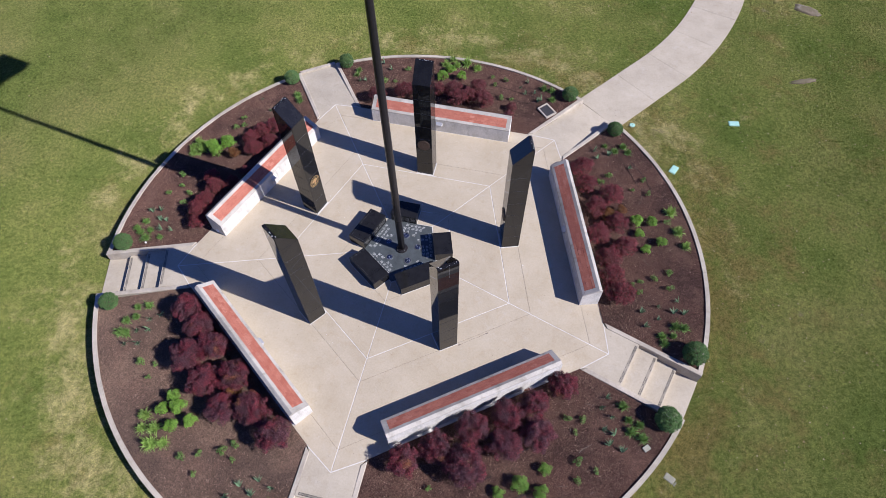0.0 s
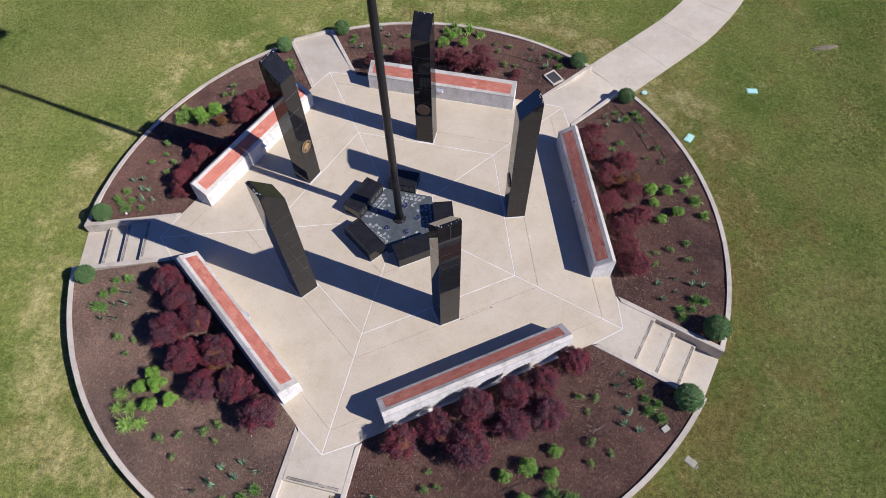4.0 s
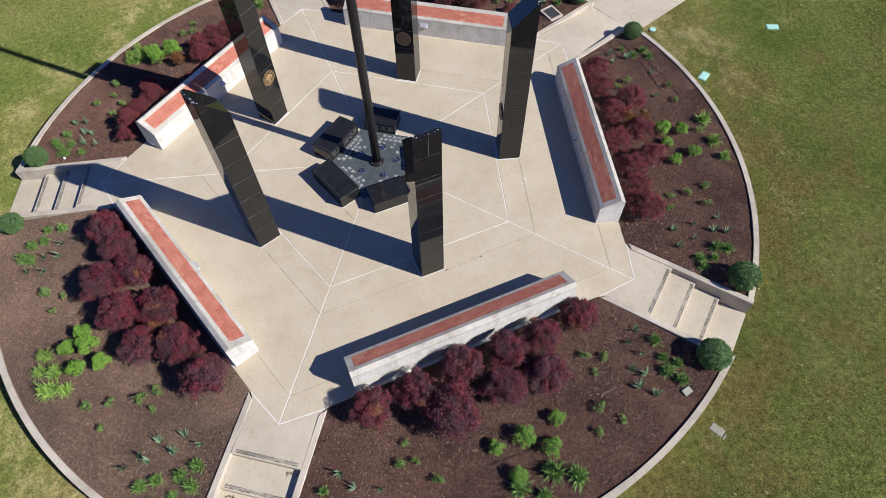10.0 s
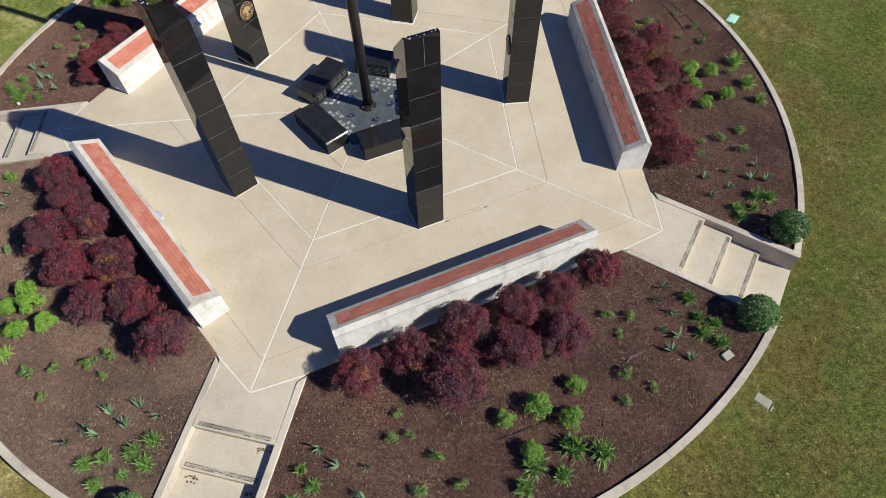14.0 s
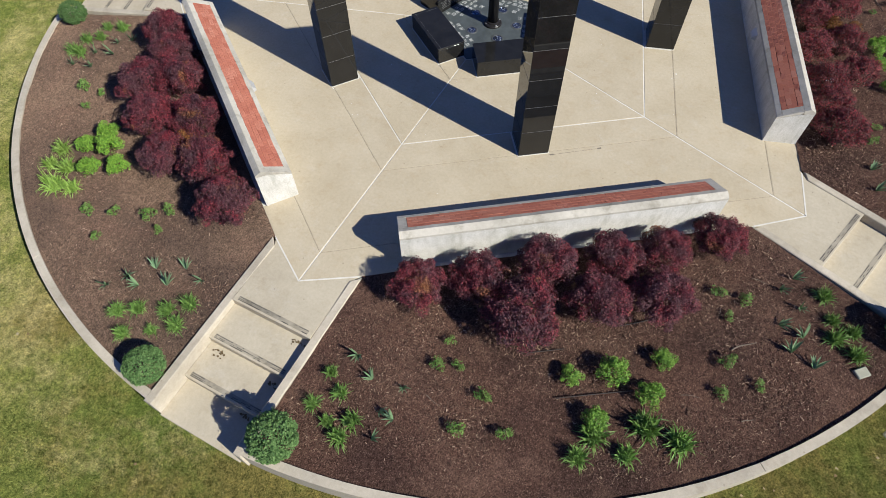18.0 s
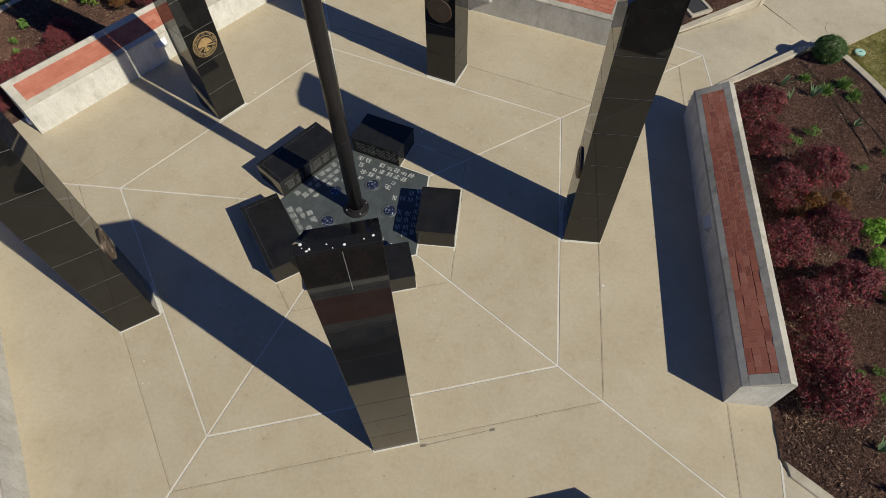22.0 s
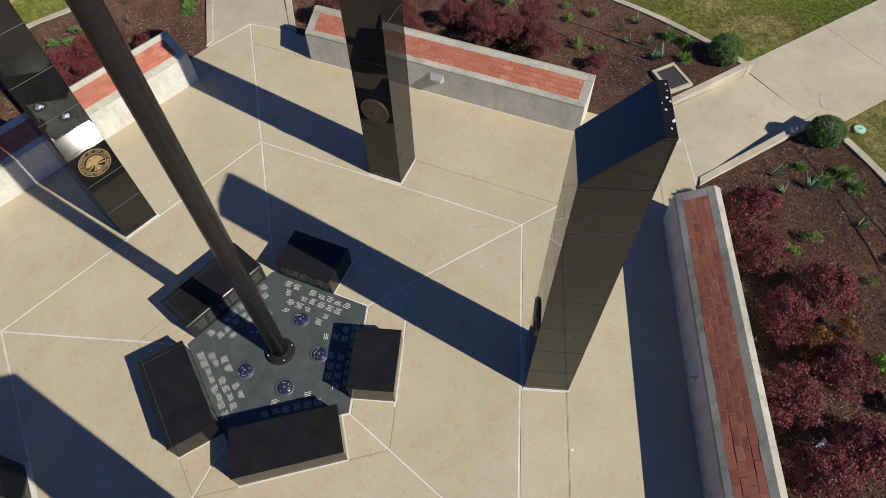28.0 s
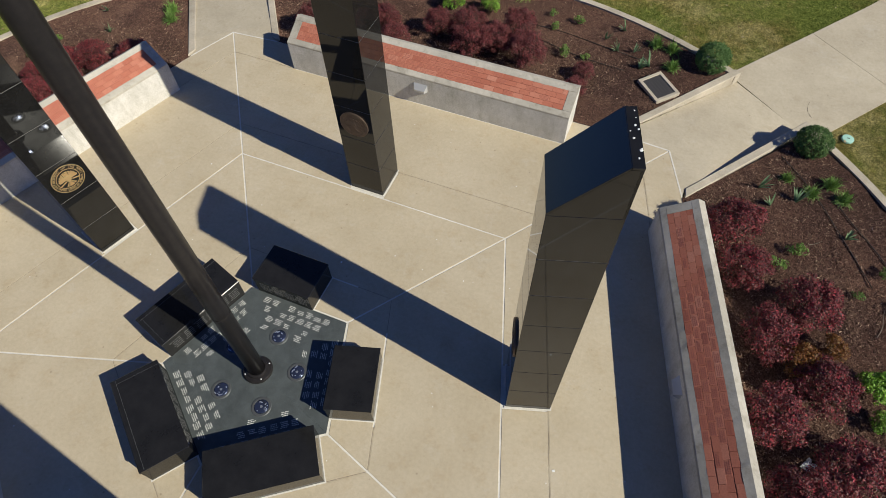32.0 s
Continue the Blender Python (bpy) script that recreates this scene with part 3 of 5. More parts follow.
def beds():
    for k in range(5):
        m = sector(k)
        verts, faces, n = [], [], 56
        edge = radians(36 - math.degrees(math.asin(1.05 / 11.2)) + 0.35)
        for j in range(n + 1):
            for i in range(n + 1):
                a, t = -1 + 2 * i / n, j / n
                inner = Vector((6.88, a * 3.78, 0))
                outer = m.inverted() @ RING + Vector((11.20 * math.cos(edge * a), 11.20 * math.sin(edge * a), 0))
                p = m @ inner.lerp(outer, t)
                rough = 0.02 * noise.noise(p * 1.3) + 0.018 * noise.noise(p * 5) + 0.012 * noise.noise(p * 11)
                verts.append((p.x, p.y, bed_z(p.x, p.y) + rough))
        for j in range(n):
            for i in range(n):
                a = j * (n + 1) + i
                faces.append((a, a + 1, a + n + 2, a + n + 1))
        # Bed 4 gets the mulch whose colour holds the front-lit brightness.
        ob = new("planting_bed", mesh_of("planting_bed", verts, faces, M_LITMULCH if k == 4 else M_MULCH, True))
        tagged(ob, "planting bed covered in greyed bark mulch painted paler as if front-lit" if k == 4 else "planting bed covered in dark brown bark mulch", "planting bed", "beds round the plaza", kind="structure")
        # loose chips
        rng = np.random.default_rng(40 + k)
        vs, fs = [], []
        while len(fs) < 17000:
            a, t = rng.uniform(-1, 1), rng.uniform(0.02, 0.98)
            inner = Vector((6.95, a * 3.7, 0))
            outer = m.inverted() @ RING + Vector((11.08 * math.cos(edge * a * 0.98), 11.08 * math.sin(edge * a * 0.98), 0))
            p = m @ inner.lerp(outer, t)
            # shredded bark lies in drifts, thickest near the shrubs behind the wall
            if rng.random() > 0.42 + 1.5 * noise.noise(p * 0.7) + 0.5 * noise.noise(p * 2.6) + (0.32 if 0.2 < t < 0.62 and abs(a) < 0.75 else 0):
                continue
            long, wide, turn = rng.uniform(0.007, 0.026) * (1.8 if rng.random() < 0.08 else 1), rng.uniform(0.002, 0.006), rng.uniform(0, 6.28)
            dx, dy = math.cos(turn), math.sin(turn)
            z = bed_z(p.x, p.y) + 0.012 + 0.02 * noise.noise(p * 1.3) + 0.018 * noise.noise(p * 5)
            lift, roll = rng.uniform(-0.009, 0.009), rng.uniform(-0.004, 0.004)
            b = len(vs)
            for sx, sy in ((-1, -1), (1, -1), (1, 1), (-1, 1)):
                vs.append((p.x + sx * long * dx - sy * wide * dy, p.y + sx * long * dy + sy * wide * dx, z + sx * lift + sy * roll + 0.008))
            fs.append((b, b + 1, b + 2, b + 3))
        ob = new("bark_chips", mesh_of("bark_chips", vs, fs, M_CHIP))
        tagged(ob, "loose brown bark chips scattered over the bed", "bark chips", kind="stuff")


def grass():
    """Blades standing over the mown sheet, thickest by the kerb and thinning far out."""
    rng = np.random.default_rng(5)
    n = 760000
    r = np.concatenate([11.34 + np.abs(rng.normal(0, 1.6, n // 4)), np.sqrt(rng.uniform(11.34 ** 2, 30.0 ** 2, n - n // 4))])
    a = rng.uniform(0, 2 * np.pi, n)
    x, y = r * np.cos(a) + RING.x, r * np.sin(a) + RING.y
    keep = ~((np.abs((x + 0.05) * math.sin(radians(44.4)) - y * math.cos(radians(44.4))) < 1.16) & (x + y > 0) & (r < 13))
    for k in range(5):
        q = radians(-99.6 + 72 * k)
        keep &= ~((np.abs(-x * math.sin(q) + y * math.cos(q)) < 0.9) & (np.hypot(x, y) < END[k] + (0.19 if k == 3 else 0.04)) & (x * math.cos(q) + y * math.sin(q) > 0))
    mid = walk_line()
    for cx, cy in mid:
        keep &= (x - cx) ** 2 + (y - cy) ** 2 > 1.16 ** 2
    x, y = x[keep], y[keep]
    r = np.hypot(x, y)
    n = len(x)
    z = -0.56 + np.where(y > 0, 0.028, 0.002) * np.clip(y, -60, 12)
    turn, high = rng.uniform(0, 6.28, n), rng.uniform(0.025, 0.06, n)
    wide = rng.uniform(0.003, 0.006, n) * np.clip((r - 9) / 3.0, 1.0, 3.2)
    lean = rng.uniform(0.005, 0.05, n)
    dx, dy = np.cos(turn), np.sin(turn)
    v = np.empty((n, 3, 3), np.float32)
    v[:, 0] = np.stack([x - wide * dx, y - wide * dy, z - 0.01], 1)
    v[:, 1] = np.stack([x + wide * dx, y + wide * dy, z - 0.01], 1)
    v[:, 2] = np.stack([x - lean * dy, y + lean * dx, z + high], 1)
    me = bpy.data.meshes.new("grass")
    me.vertices.add(3 * n)
    me.vertices.foreach_set("co", v.ravel())
    me.loops.add(3 * n)
    me.loops.foreach_set("vertex_index", np.arange(3 * n, dtype=np.int32))
    me.polygons.add(n)
    me.polygons.foreach_set("loop_start", np.arange(0, 3 * n, 3, dtype=np.int32))
    me.update()
    me.materials.append(M_GRASS)
    tagged(new("grass", me), "short mown grass blades over the lawn", "grass", kind="stuff")


def fallen_leaves():
    rng = np.random.default_rng(77)
    vs, fs = [], []
    while len(fs) < 2600:
        a, r = rng.uniform(0, 6.28), math.sqrt(rng.uniform(11.6 ** 2, 24 ** 2))
        x, y = r * math.cos(a), r * math.sin(a)
        if x < 2 and rng.random() < 0.75:
            continue
        if abs(x * math.sin(radians(44.4)) - y * math.cos(radians(44.4))) < 1.3 and x + y > 0:
            continue
        s, t = rng.uniform(0.012, 0.035), rng.uniform(0, 6.28)
        z, b = lawn_z(x, y) + rng.uniform(0.045, 0.065), len(vs)
        for i in range(5):
            q = t + i * 2 * math.pi / 5
            w = s * (1.5 if i == 0 else 0.8)
            vs.append((x + w * math.cos(q), y + w * math.sin(q), z + rng.uniform(-0.008, 0.012)))
        fs.append(tuple(range(b, b + 5)))
    ob = new("fallen_leaves", mesh_of("fallen_leaves", vs, fs, M_DRYLEAF))
    tagged(ob, "scattered dry tan leaves lying on the lawn", "leaves", kind="stuff")


paths()
fallen_leaves()
ring()
walkway()
beds()
grass()

# ---- the memorial ----
LOW, HIGH, IN, OUT, SIDE, STRIP = 4.70, 5.33, 3.745, 4.395, 0.323, 0.10


def letters(text, radius, start, step, size, flip=False):
    """Raised characters set round a circle in the y-z plane's own frame, as one mesh."""
    bm = bmesh.new()
    for i, ch in enumerate(text):
        if ch == " ":
            continue
        cu = bpy.data.curves.new("letter", "FONT")
        cu.body, cu.size, cu.extrude, cu.align_x, cu.resolution_u = ch, size, 0.003, "CENTER", 1
        ob = bpy.data.objects.new("letter", cu)
        me = ob.to_mesh()
        a = start + step * i
        spin = a - 90 if not flip else a + 90
        m = Matrix.Rotation(radians(spin), 4, "Z")
        m.translation = (radius * math.cos(radians(a)), radius * math.sin(radians(a)), 0)
        me.transform(m)
        bm.from_mesh(me)
        ob.to_mesh_clear()
        bpy.data.objects.remove(ob)
        bpy.data.curves.remove(cu)
    return bm


def medallion(parent, named):
    # lies on the face that looks to the pole; local x of the face is -y, up is z
    m = Matrix(((0, 0, -1, IN - 0.006), (-1, 0, 0, 0.0), (0, 1, 0, 1.70), (0, 0, 0, 1)))
    disc = part("medallion", turned([(0.252, -0.004), (0.252, 0.014), (0.244, 0.02), (0.2, 0.016), (0.02, 0.016)], 48), M_SEALBACK if named else M_BRONZE, parent, "round bronze service seal", False, m)
    gold = M_GOLD if named else M_BRONZE

    def hoop(r, w, z):
        return turned([(r - w, z), (r - w, z + 0.006), (r + w, z + 0.006), (r + w, z)], 48)

    part("rim", hoop(0.243, 0.006, 0.014), gold, disc, "raised rim")
    part("inner_ring", hoop(0.172, 0.005, 0.014), gold, disc, "raised inner ring")
    if named:
        top, low = "DEPARTMENT OF THE NAVY", "UNITED STATES OF AMERICA"
        bm = letters(top, 0.192, 90 + 9.4 * (len(top) - 1) / 2, -9.4, 0.056)
        bm.transform(Matrix.Translation((0, 0, 0.018)))
        part("lettering", bm, gold, disc, "raised gold lettering")
        bm = letters(low, 0.222, 270 - 5.9 * (len(low) - 1) / 2, 5.9, 0.05, True)
        bm.transform(Matrix.Translation((0, 0, 0.018)))
        part("lettering", bm, gold, disc, "raised gold lettering")
    else:
        bm = bmesh.new()
        for i in range(44):
            if i % 11 == 10:
                continue
            a = 2 * math.pi * i / 44
            bmesh.ops.create_cube(bm, size=1, matrix=Matrix.Translation((0.208 * math.cos(a), 0.208 * math.sin(a), 0.019)) @ Matrix.Rotation(a, 4, "Z") @ Matrix.Diagonal((0.03, 0.014, 0.006, 1)))
        part("lettering", bm, gold, disc, "worn raised lettering")
    # a plain emblem: a round body, two broad swept wings, a fanned tail and crossed bars
    bm = bmesh.new()
    prism([(0.05 * math.cos(i * 0.5236), 0.062 * math.sin(i * 0.5236) + 0.005) for i in range(12)], 0.012, 0.03, 0.006, bm)
    for s in (-1, 1):
        for f in range(6):
            a = radians(12 + f * 19)
            tip = (s * 0.152 * math.cos(a), 0.152 * math.sin(a) - 0.012)
            low = (s * 0.142 * math.cos(a - 0.24), 0.142 * math.sin(a - 0.24) - 0.012)
            p = [(s * 0.03, 0.015), tip, low, (s * 0.034, -0.012)]
            prism(p if s < 0 else p[::-1], 0.012, 0.023 + 0.001 * f, 0, bm)
        for f in range(3):
            a = radians(-62 - f * 17)
            p = [(s * 0.008, -0.045), (s * 0.145 * math.cos(a + 0.1), 0.145 * math.sin(a + 0.1)), (s * 0.145 * math.cos(a - 0.1), 0.145 * math.sin(a - 0.1))]
            prism(p if s > 0 else p[::-1], 0.012, 0.022, 0, bm)
        p = [(s * 0.05, -0.03), (s * 0.15, -0.058), (s * 0.148, -0.074), (s * 0.05, -0.05)]
        prism(p if s < 0 else p[::-1], 0.012, 0.022, 0, bm)
    part("emblem", bm, gold, disc, "raised emblem")


def pillar_shapes():
    """The clad courses, made once: four slabs a course, and the sloped cap."""
    shapes = []
    z, course, gap = 0.0, LOW / 7, 0.006
    for c in range(7):
        z0, z1 = z + gap / 2, z + course - gap / 2
        t = 0.03
        sides = []
        for y0, y1 in ((-SIDE, -SIDE + t), (SIDE - t, SIDE)):
            sides.append((IN + 0.001, OUT - 0.001, y0, y1))
        for x0, x1 in ((IN, IN + t), (OUT - t, OUT)):
            sides.append((x0, x1, -SIDE + 0.0005, SIDE - 0.0005))
        for x0, x1, y0, y1 in sides:
            b = box(x0, x1, y0, y1, z0, z1, 0.003)
            shapes.append(("cladding_slab", data_of(b, "cladding_slab", M_MIRROR)))
        z += course
    # upper slabs: the sides rise with the slope
    for y0, y1 in ((-SIDE, -SIDE + 0.03), (SIDE - 0.03, SIDE)):
        bm = bmesh.new()
        prof = [(IN + 0.001, LOW + 0.002), (OUT - 0.001, LOW + 0.002), (OUT - 0.001, HIGH - 0.032), (OUT - STRIP, HIGH - 0.032)]
        a = [bm.verts.new((x, y0, zz)) for x, zz in prof]
        b = [bm.verts.new((x, y1, zz)) for x, zz in prof]
        bm.faces.new(a)
        bm.faces.new(b[::-1])
        for i in range(4):
            bm.faces.new((a[i], b[i], b[(i + 1) % 4], a[(i + 1) % 4]))
        shapes.append(("cladding_slab", data_of(bm, "cladding_slab", M_MIRROR)))
    shapes.append(("cladding_slab", data_of(box(OUT - 0.03, OUT, -SIDE, SIDE, LOW + 0.002, HIGH - 0.032, 0.002), "cladding_slab", M_MIRROR)))
    # sloped top and the narrow level strip
    bm = bmesh.new()
    prof = [(IN - 0.002, LOW - 0.0), (OUT - STRIP, HIGH - 0.03), (OUT - STRIP, HIGH), (IN - 0.002, LOW + 0.03)]
    a = [bm.verts.new((x, -SIDE - 0.001, zz)) for x, zz in prof]
    b = [bm.verts.new((x, SIDE + 0.001, zz)) for x, zz in prof]
    bm.faces.new(a)
    bm.faces.new(b[::-1])
    for i in range(4):
        bm.faces.new((a[i], b[i], b[(i + 1) % 4], a[(i + 1) % 4]))
    bmesh.ops.bevel(bm, geom=list(bm.edges), offset=0.003, segments=1, affect="EDGES")
    shapes.append(("sloped_top", data_of(bm, "sloped_top", M_MIRROR)))
    shapes.append(("top_strip", data_of(box(OUT - STRIP + 0.002, OUT + 0.001, -SIDE - 0.001, SIDE + 0.001, HIGH - 0.03, HIGH, 0.004), "top_strip", M_MIRROR)))
    shapes.append(("core", data_of(prism([(IN + 0.004, -SIDE + 0.004), (OUT - 0.004, -SIDE + 0.004), (OUT - 0.004, SIDE - 0.004), (IN + 0.004, SIDE - 0.004)], 0, LOW - 0.02), "core", M_GROUT)))
    return shapes


def pillars():
    shapes = pillar_shapes()
    for k in range(5):
        base = empty("granite_pillar", sector(k) @ pose(0.03, 0.022, 0), "tall polished black granite pillar with a sloped top and a round seal", "pillar", "pillars round the flagpole")
        for name, me in shapes:
            part(name, me, None, base)
        part("joint_line", box(OUT - 0.012, OUT - 0.004, -SIDE + 0.01, SIDE - 0.01, LOW - 0.006, LOW + 0.006), M_GROUT, base, "thin level joint")
        part("mortar_skirt", box(IN - 0.02, OUT + 0.02, -SIDE - 0.02, SIDE + 0.02, -0.004, 0.006), M_SEAL, base, "pale mortar line at the foot")
        medallion(base, k == 3)
        if k == 0:
            part("vertical_joint", box(OUT - 0.01, OUT + 0.0008, 0.02, 0.025, LOW + 0.004, HIGH - 0.05), M_GROUT, base, "thin upright joint")
        rng = random.Random(k + 7)
        bm = bmesh.new()
        for _ in range(9):
            p = (OUT - rng.uniform(0.01, STRIP - 0.01), rng.uniform(-SIDE + 0.03, SIDE - 0.03), HIGH)
            r = rng.uniform(0.006, 0.017)
            bmesh.ops.create_icosphere(bm, subdivisions=1, radius=1, matrix=Matrix.Translation(p) @ Matrix.Diagonal((r, r * rng.uniform(0.7, 1.6), 0.006, 1)))
        part("droppings", bm, M_DROPPING, base, "white bird droppings")


def seat_walls():
    # upright face to the plaza, brick strip on a slope, ridge, chamfer and upright back
    H, FRONT, RIDGE, BACK = 3.01, 6.24, 6.80, 6.91
    Z0, SLOPE, ZB = 0.685, 0.51, 0.905

    def top(x):
        return Z0 + SLOPE * (x - FRONT)

    def worn(points, y0, y1, seed, ragged):
        """The same section swept along the wall in short lengths with a ragged outline."""
        s, rng = bmesh.new(), random.Random(seed)
        count = max(2, round((y1 - y0) / 0.09))
        rows = []
        for j in range(count + 1):
            y = y0 + (y1 - y0) * j / count
            rows.append([s.verts.new((x + (rng.gauss(0, 0.003) if x in ragged else 0), y, z)) for x, z in points])
        n = len(points)
        for a, b in zip(rows, rows[1:]):
            for i in range(n):
                s.faces.new((a[i], b[i], b[(i + 1) % n], a[(i + 1) % n]))
        s.faces.new(rows[0])
        s.faces.new(rows[-1][::-1])
        return s

    def slab(points, y0, y1, bv=0.0, low=0.5):
        s = bmesh.new()
        a = [s.verts.new((x, y0, z)) for x, z in points]
        b = [s.verts.new((x, y1, z)) for x, z in points]
        s.faces.new(a)
        s.faces.new(b[::-1])
        n = len(points)
        for i in range(n):
            s.faces.new((a[i], b[i], b[(i + 1) % n], a[(i + 1) % n]))
        bmesh.ops.recalc_face_normals(s, faces=s.faces)
        if bv:
            es = [e for e in s.edges if min(v.co.z for v in e.verts) > low]
            bmesh.ops.bevel(s, geom=es, offset=bv, segments=2, affect="EDGES")
        return s

    A, B, D = 6.335, 6.69, 0.05
    body = data_of(slab([(FRONT, -0.25), (FRONT, Z0 - D), (RIDGE, top(RIDGE) - D - 0.06), (BACK, ZB - D), (BACK, -0.25)], -H, H), "wall_body", M_WALL)
    front = data_of(worn([(FRONT, Z0 - D + 0.001), (FRONT, Z0 - 0.012), (FRONT + 0.01, Z0 - 0.001), (A, top(A)), (A, top(A) - D)], -H, H, 1, (A,)), "coping", M_COPING)
    back = data_of(worn([(B, top(B) - D - 0.03), (B, top(B)), (RIDGE - 0.01, top(RIDGE) - 0.003), (RIDGE + 0.01, top(RIDGE) - 0.012), (BACK, ZB), (BACK, ZB - D + 0.001)], -H, H, 2, (B,)), "coping", M_COPING)
    end = data_of(slab([(A + 0.0005, top(A) - D), (A + 0.0005, top(A) - 0.0005), (B - 0.0005, top(B) - 0.0005), (B - 0.0005, top(B) - D - 0.03)], H - 0.17, H, 0.006), "coping", M_COPING)
    bedding = data_of(slab([(A, top(A) - D), (A, top(A) - 0.008), (B, top(B) - 0.008), (B, top(B) - D)], -H + 0.17, H - 0.17), "brick_bed", M_MORTAR)
    incline = math.degrees(math.atan(SLOPE))
    across = (B - A) / math.cos(radians(incline))
    wide, gap = across / 4, 0.004
    count = 29
    long = (2 * (H - 0.17)) / count
    whole = data_of(box(-wide / 2 + gap / 2, wide / 2 - gap / 2, -long / 2 + gap / 2, long / 2 - gap / 2, -0.03, 0.0, 0.0015), "brick", M_BRICK)
    half = data_of(box(-wide / 2 + gap / 2, wide / 2 - gap / 2, -long / 4 + gap / 2, long / 4 - gap / 2, -0.03, 0.0, 0.0015), "brick", M_BRICK)
    strip = pose(A, 0, top(A), 0, -incline, 0)
    hood = bmesh.new()
    rear = [(FRONT + 0.01, y, z) for y, z in ((-0.15, 0.36), (0.15, 0.36), (0.15, 0.54), (-0.15, 0.54))]
    nose = [(FRONT - 0.09, y, z) for y, z in ((-0.11, 0.38), (0.11, 0.38), (0.11, 0.43), (-0.11, 0.43))]
    r, f = [hood.verts.new(p) for p in rear], [hood.verts.new(p) for p in nose]
    hood.faces.new(r)
    hood.faces.new(f[::-1])
    for i in range(4):
        hood.faces.new((r[i], f[i], f[(i + 1) % 4], r[(i + 1) % 4]))
    hood = data_of(hood, "light_hood", M_STEEL)
    eye = data_of(turned([(0.075, 0), (0.075, 0.03), (0.06, 0.045), (0.03, 0.05)], 20, Matrix.Translation((6.6, H, 0.14)) @ Matrix.Rotation(radians(-90), 4, "X")), "outlet_cover", M_WHITE)
    for k in range(5):
        base = empty("seat_wall", sector(k) @ pose({0: -0.13, 1: -0.05, 3: -0.08, 4: -0.1}.get(k, 0.0), 0, 0), "low pale concrete wall with a sloping strip of red engraved bricks", "wall", "seat walls round the plaza")
        part("wall_body", body, None, base, "cast concrete with grey streaks")
        part("coping", front, None, base)
        part("coping", back, None, base)
        part("coping", end, None, base)
        part("coping", end, None, base, m=pose(0, -2 * H + 0.17, 0))
        part("brick_bed", bedding, None, base, "dark joint bed")
        part("light_hood", hood, None, base, "wedge-shaped metal light hood")
        if k == 3:
            part("outlet_cover", eye, None, base, "round white outlet cover")
        rng = random.Random(k)
        bars = bmesh.new()
        quiet = {0: (-2.8, -0.9), 1: (-2.8, -0.8), 2: (-2.8, -1.1), 3: (-2.8, -1.6), 4: (3, 3)}[k]
        for c in range(4):
            x = wide * (c + 0.5)
            y = -H + 0.17
            first = True
            while y < H - 0.17 - 0.01:
                short = (first and c % 2) or y + long > H - 0.17 + 0.01
                step = long / 2 if short else long
                lift, turn = rng.uniform(-0.0012, 0.0006), rng.uniform(-0.4, 0.4)
                apart = 0.0
                if quiet[0] < y + step / 2 < quiet[1] and k in (0, 1):
                    apart, turn = rng.uniform(-0.006, 0.006) + (0.004 if c == 1 else -0.004 if c == 2 else 0.0), rng.uniform(-0.9, 0.9)
                part("brick", half if short else whole, None, base, m=strip @ pose(x + apart, y + step / 2, lift, rng.uniform(-0.15, 0.15), rng.uniform(-0.2, 0.2), turn))
                mid = y + step / 2
                if not short and (not (quiet[0] < mid < quiet[1] or (k == 1 and mid > 1.5)) or rng.random() < 0.12):
                    lines = rng.choice((2, 3, 3, 3))
                    for ln in range(lines):
                        yy = mid - long * rng.uniform(0.36, 0.43)
                        stop = mid + long * rng.uniform(0.24, 0.38)
                        xx = x + (ln - (lines - 1) / 2) * 0.024
                        while yy < stop:
                            w = rng.uniform(0.012, 0.03)
                            prism([(xx - 0.005, yy), (xx + 0.005, yy), (xx + 0.005, yy + w), (xx - 0.005, yy + w)], -0.01, 0.0014, 0, bars)
                            yy += w + 0.009
                y += step
                first = False
        tagged(part("engraving", bars, M_ENGRAVE, base, "rows of engraved lettering worn past reading", m=strip), kind="stuff")


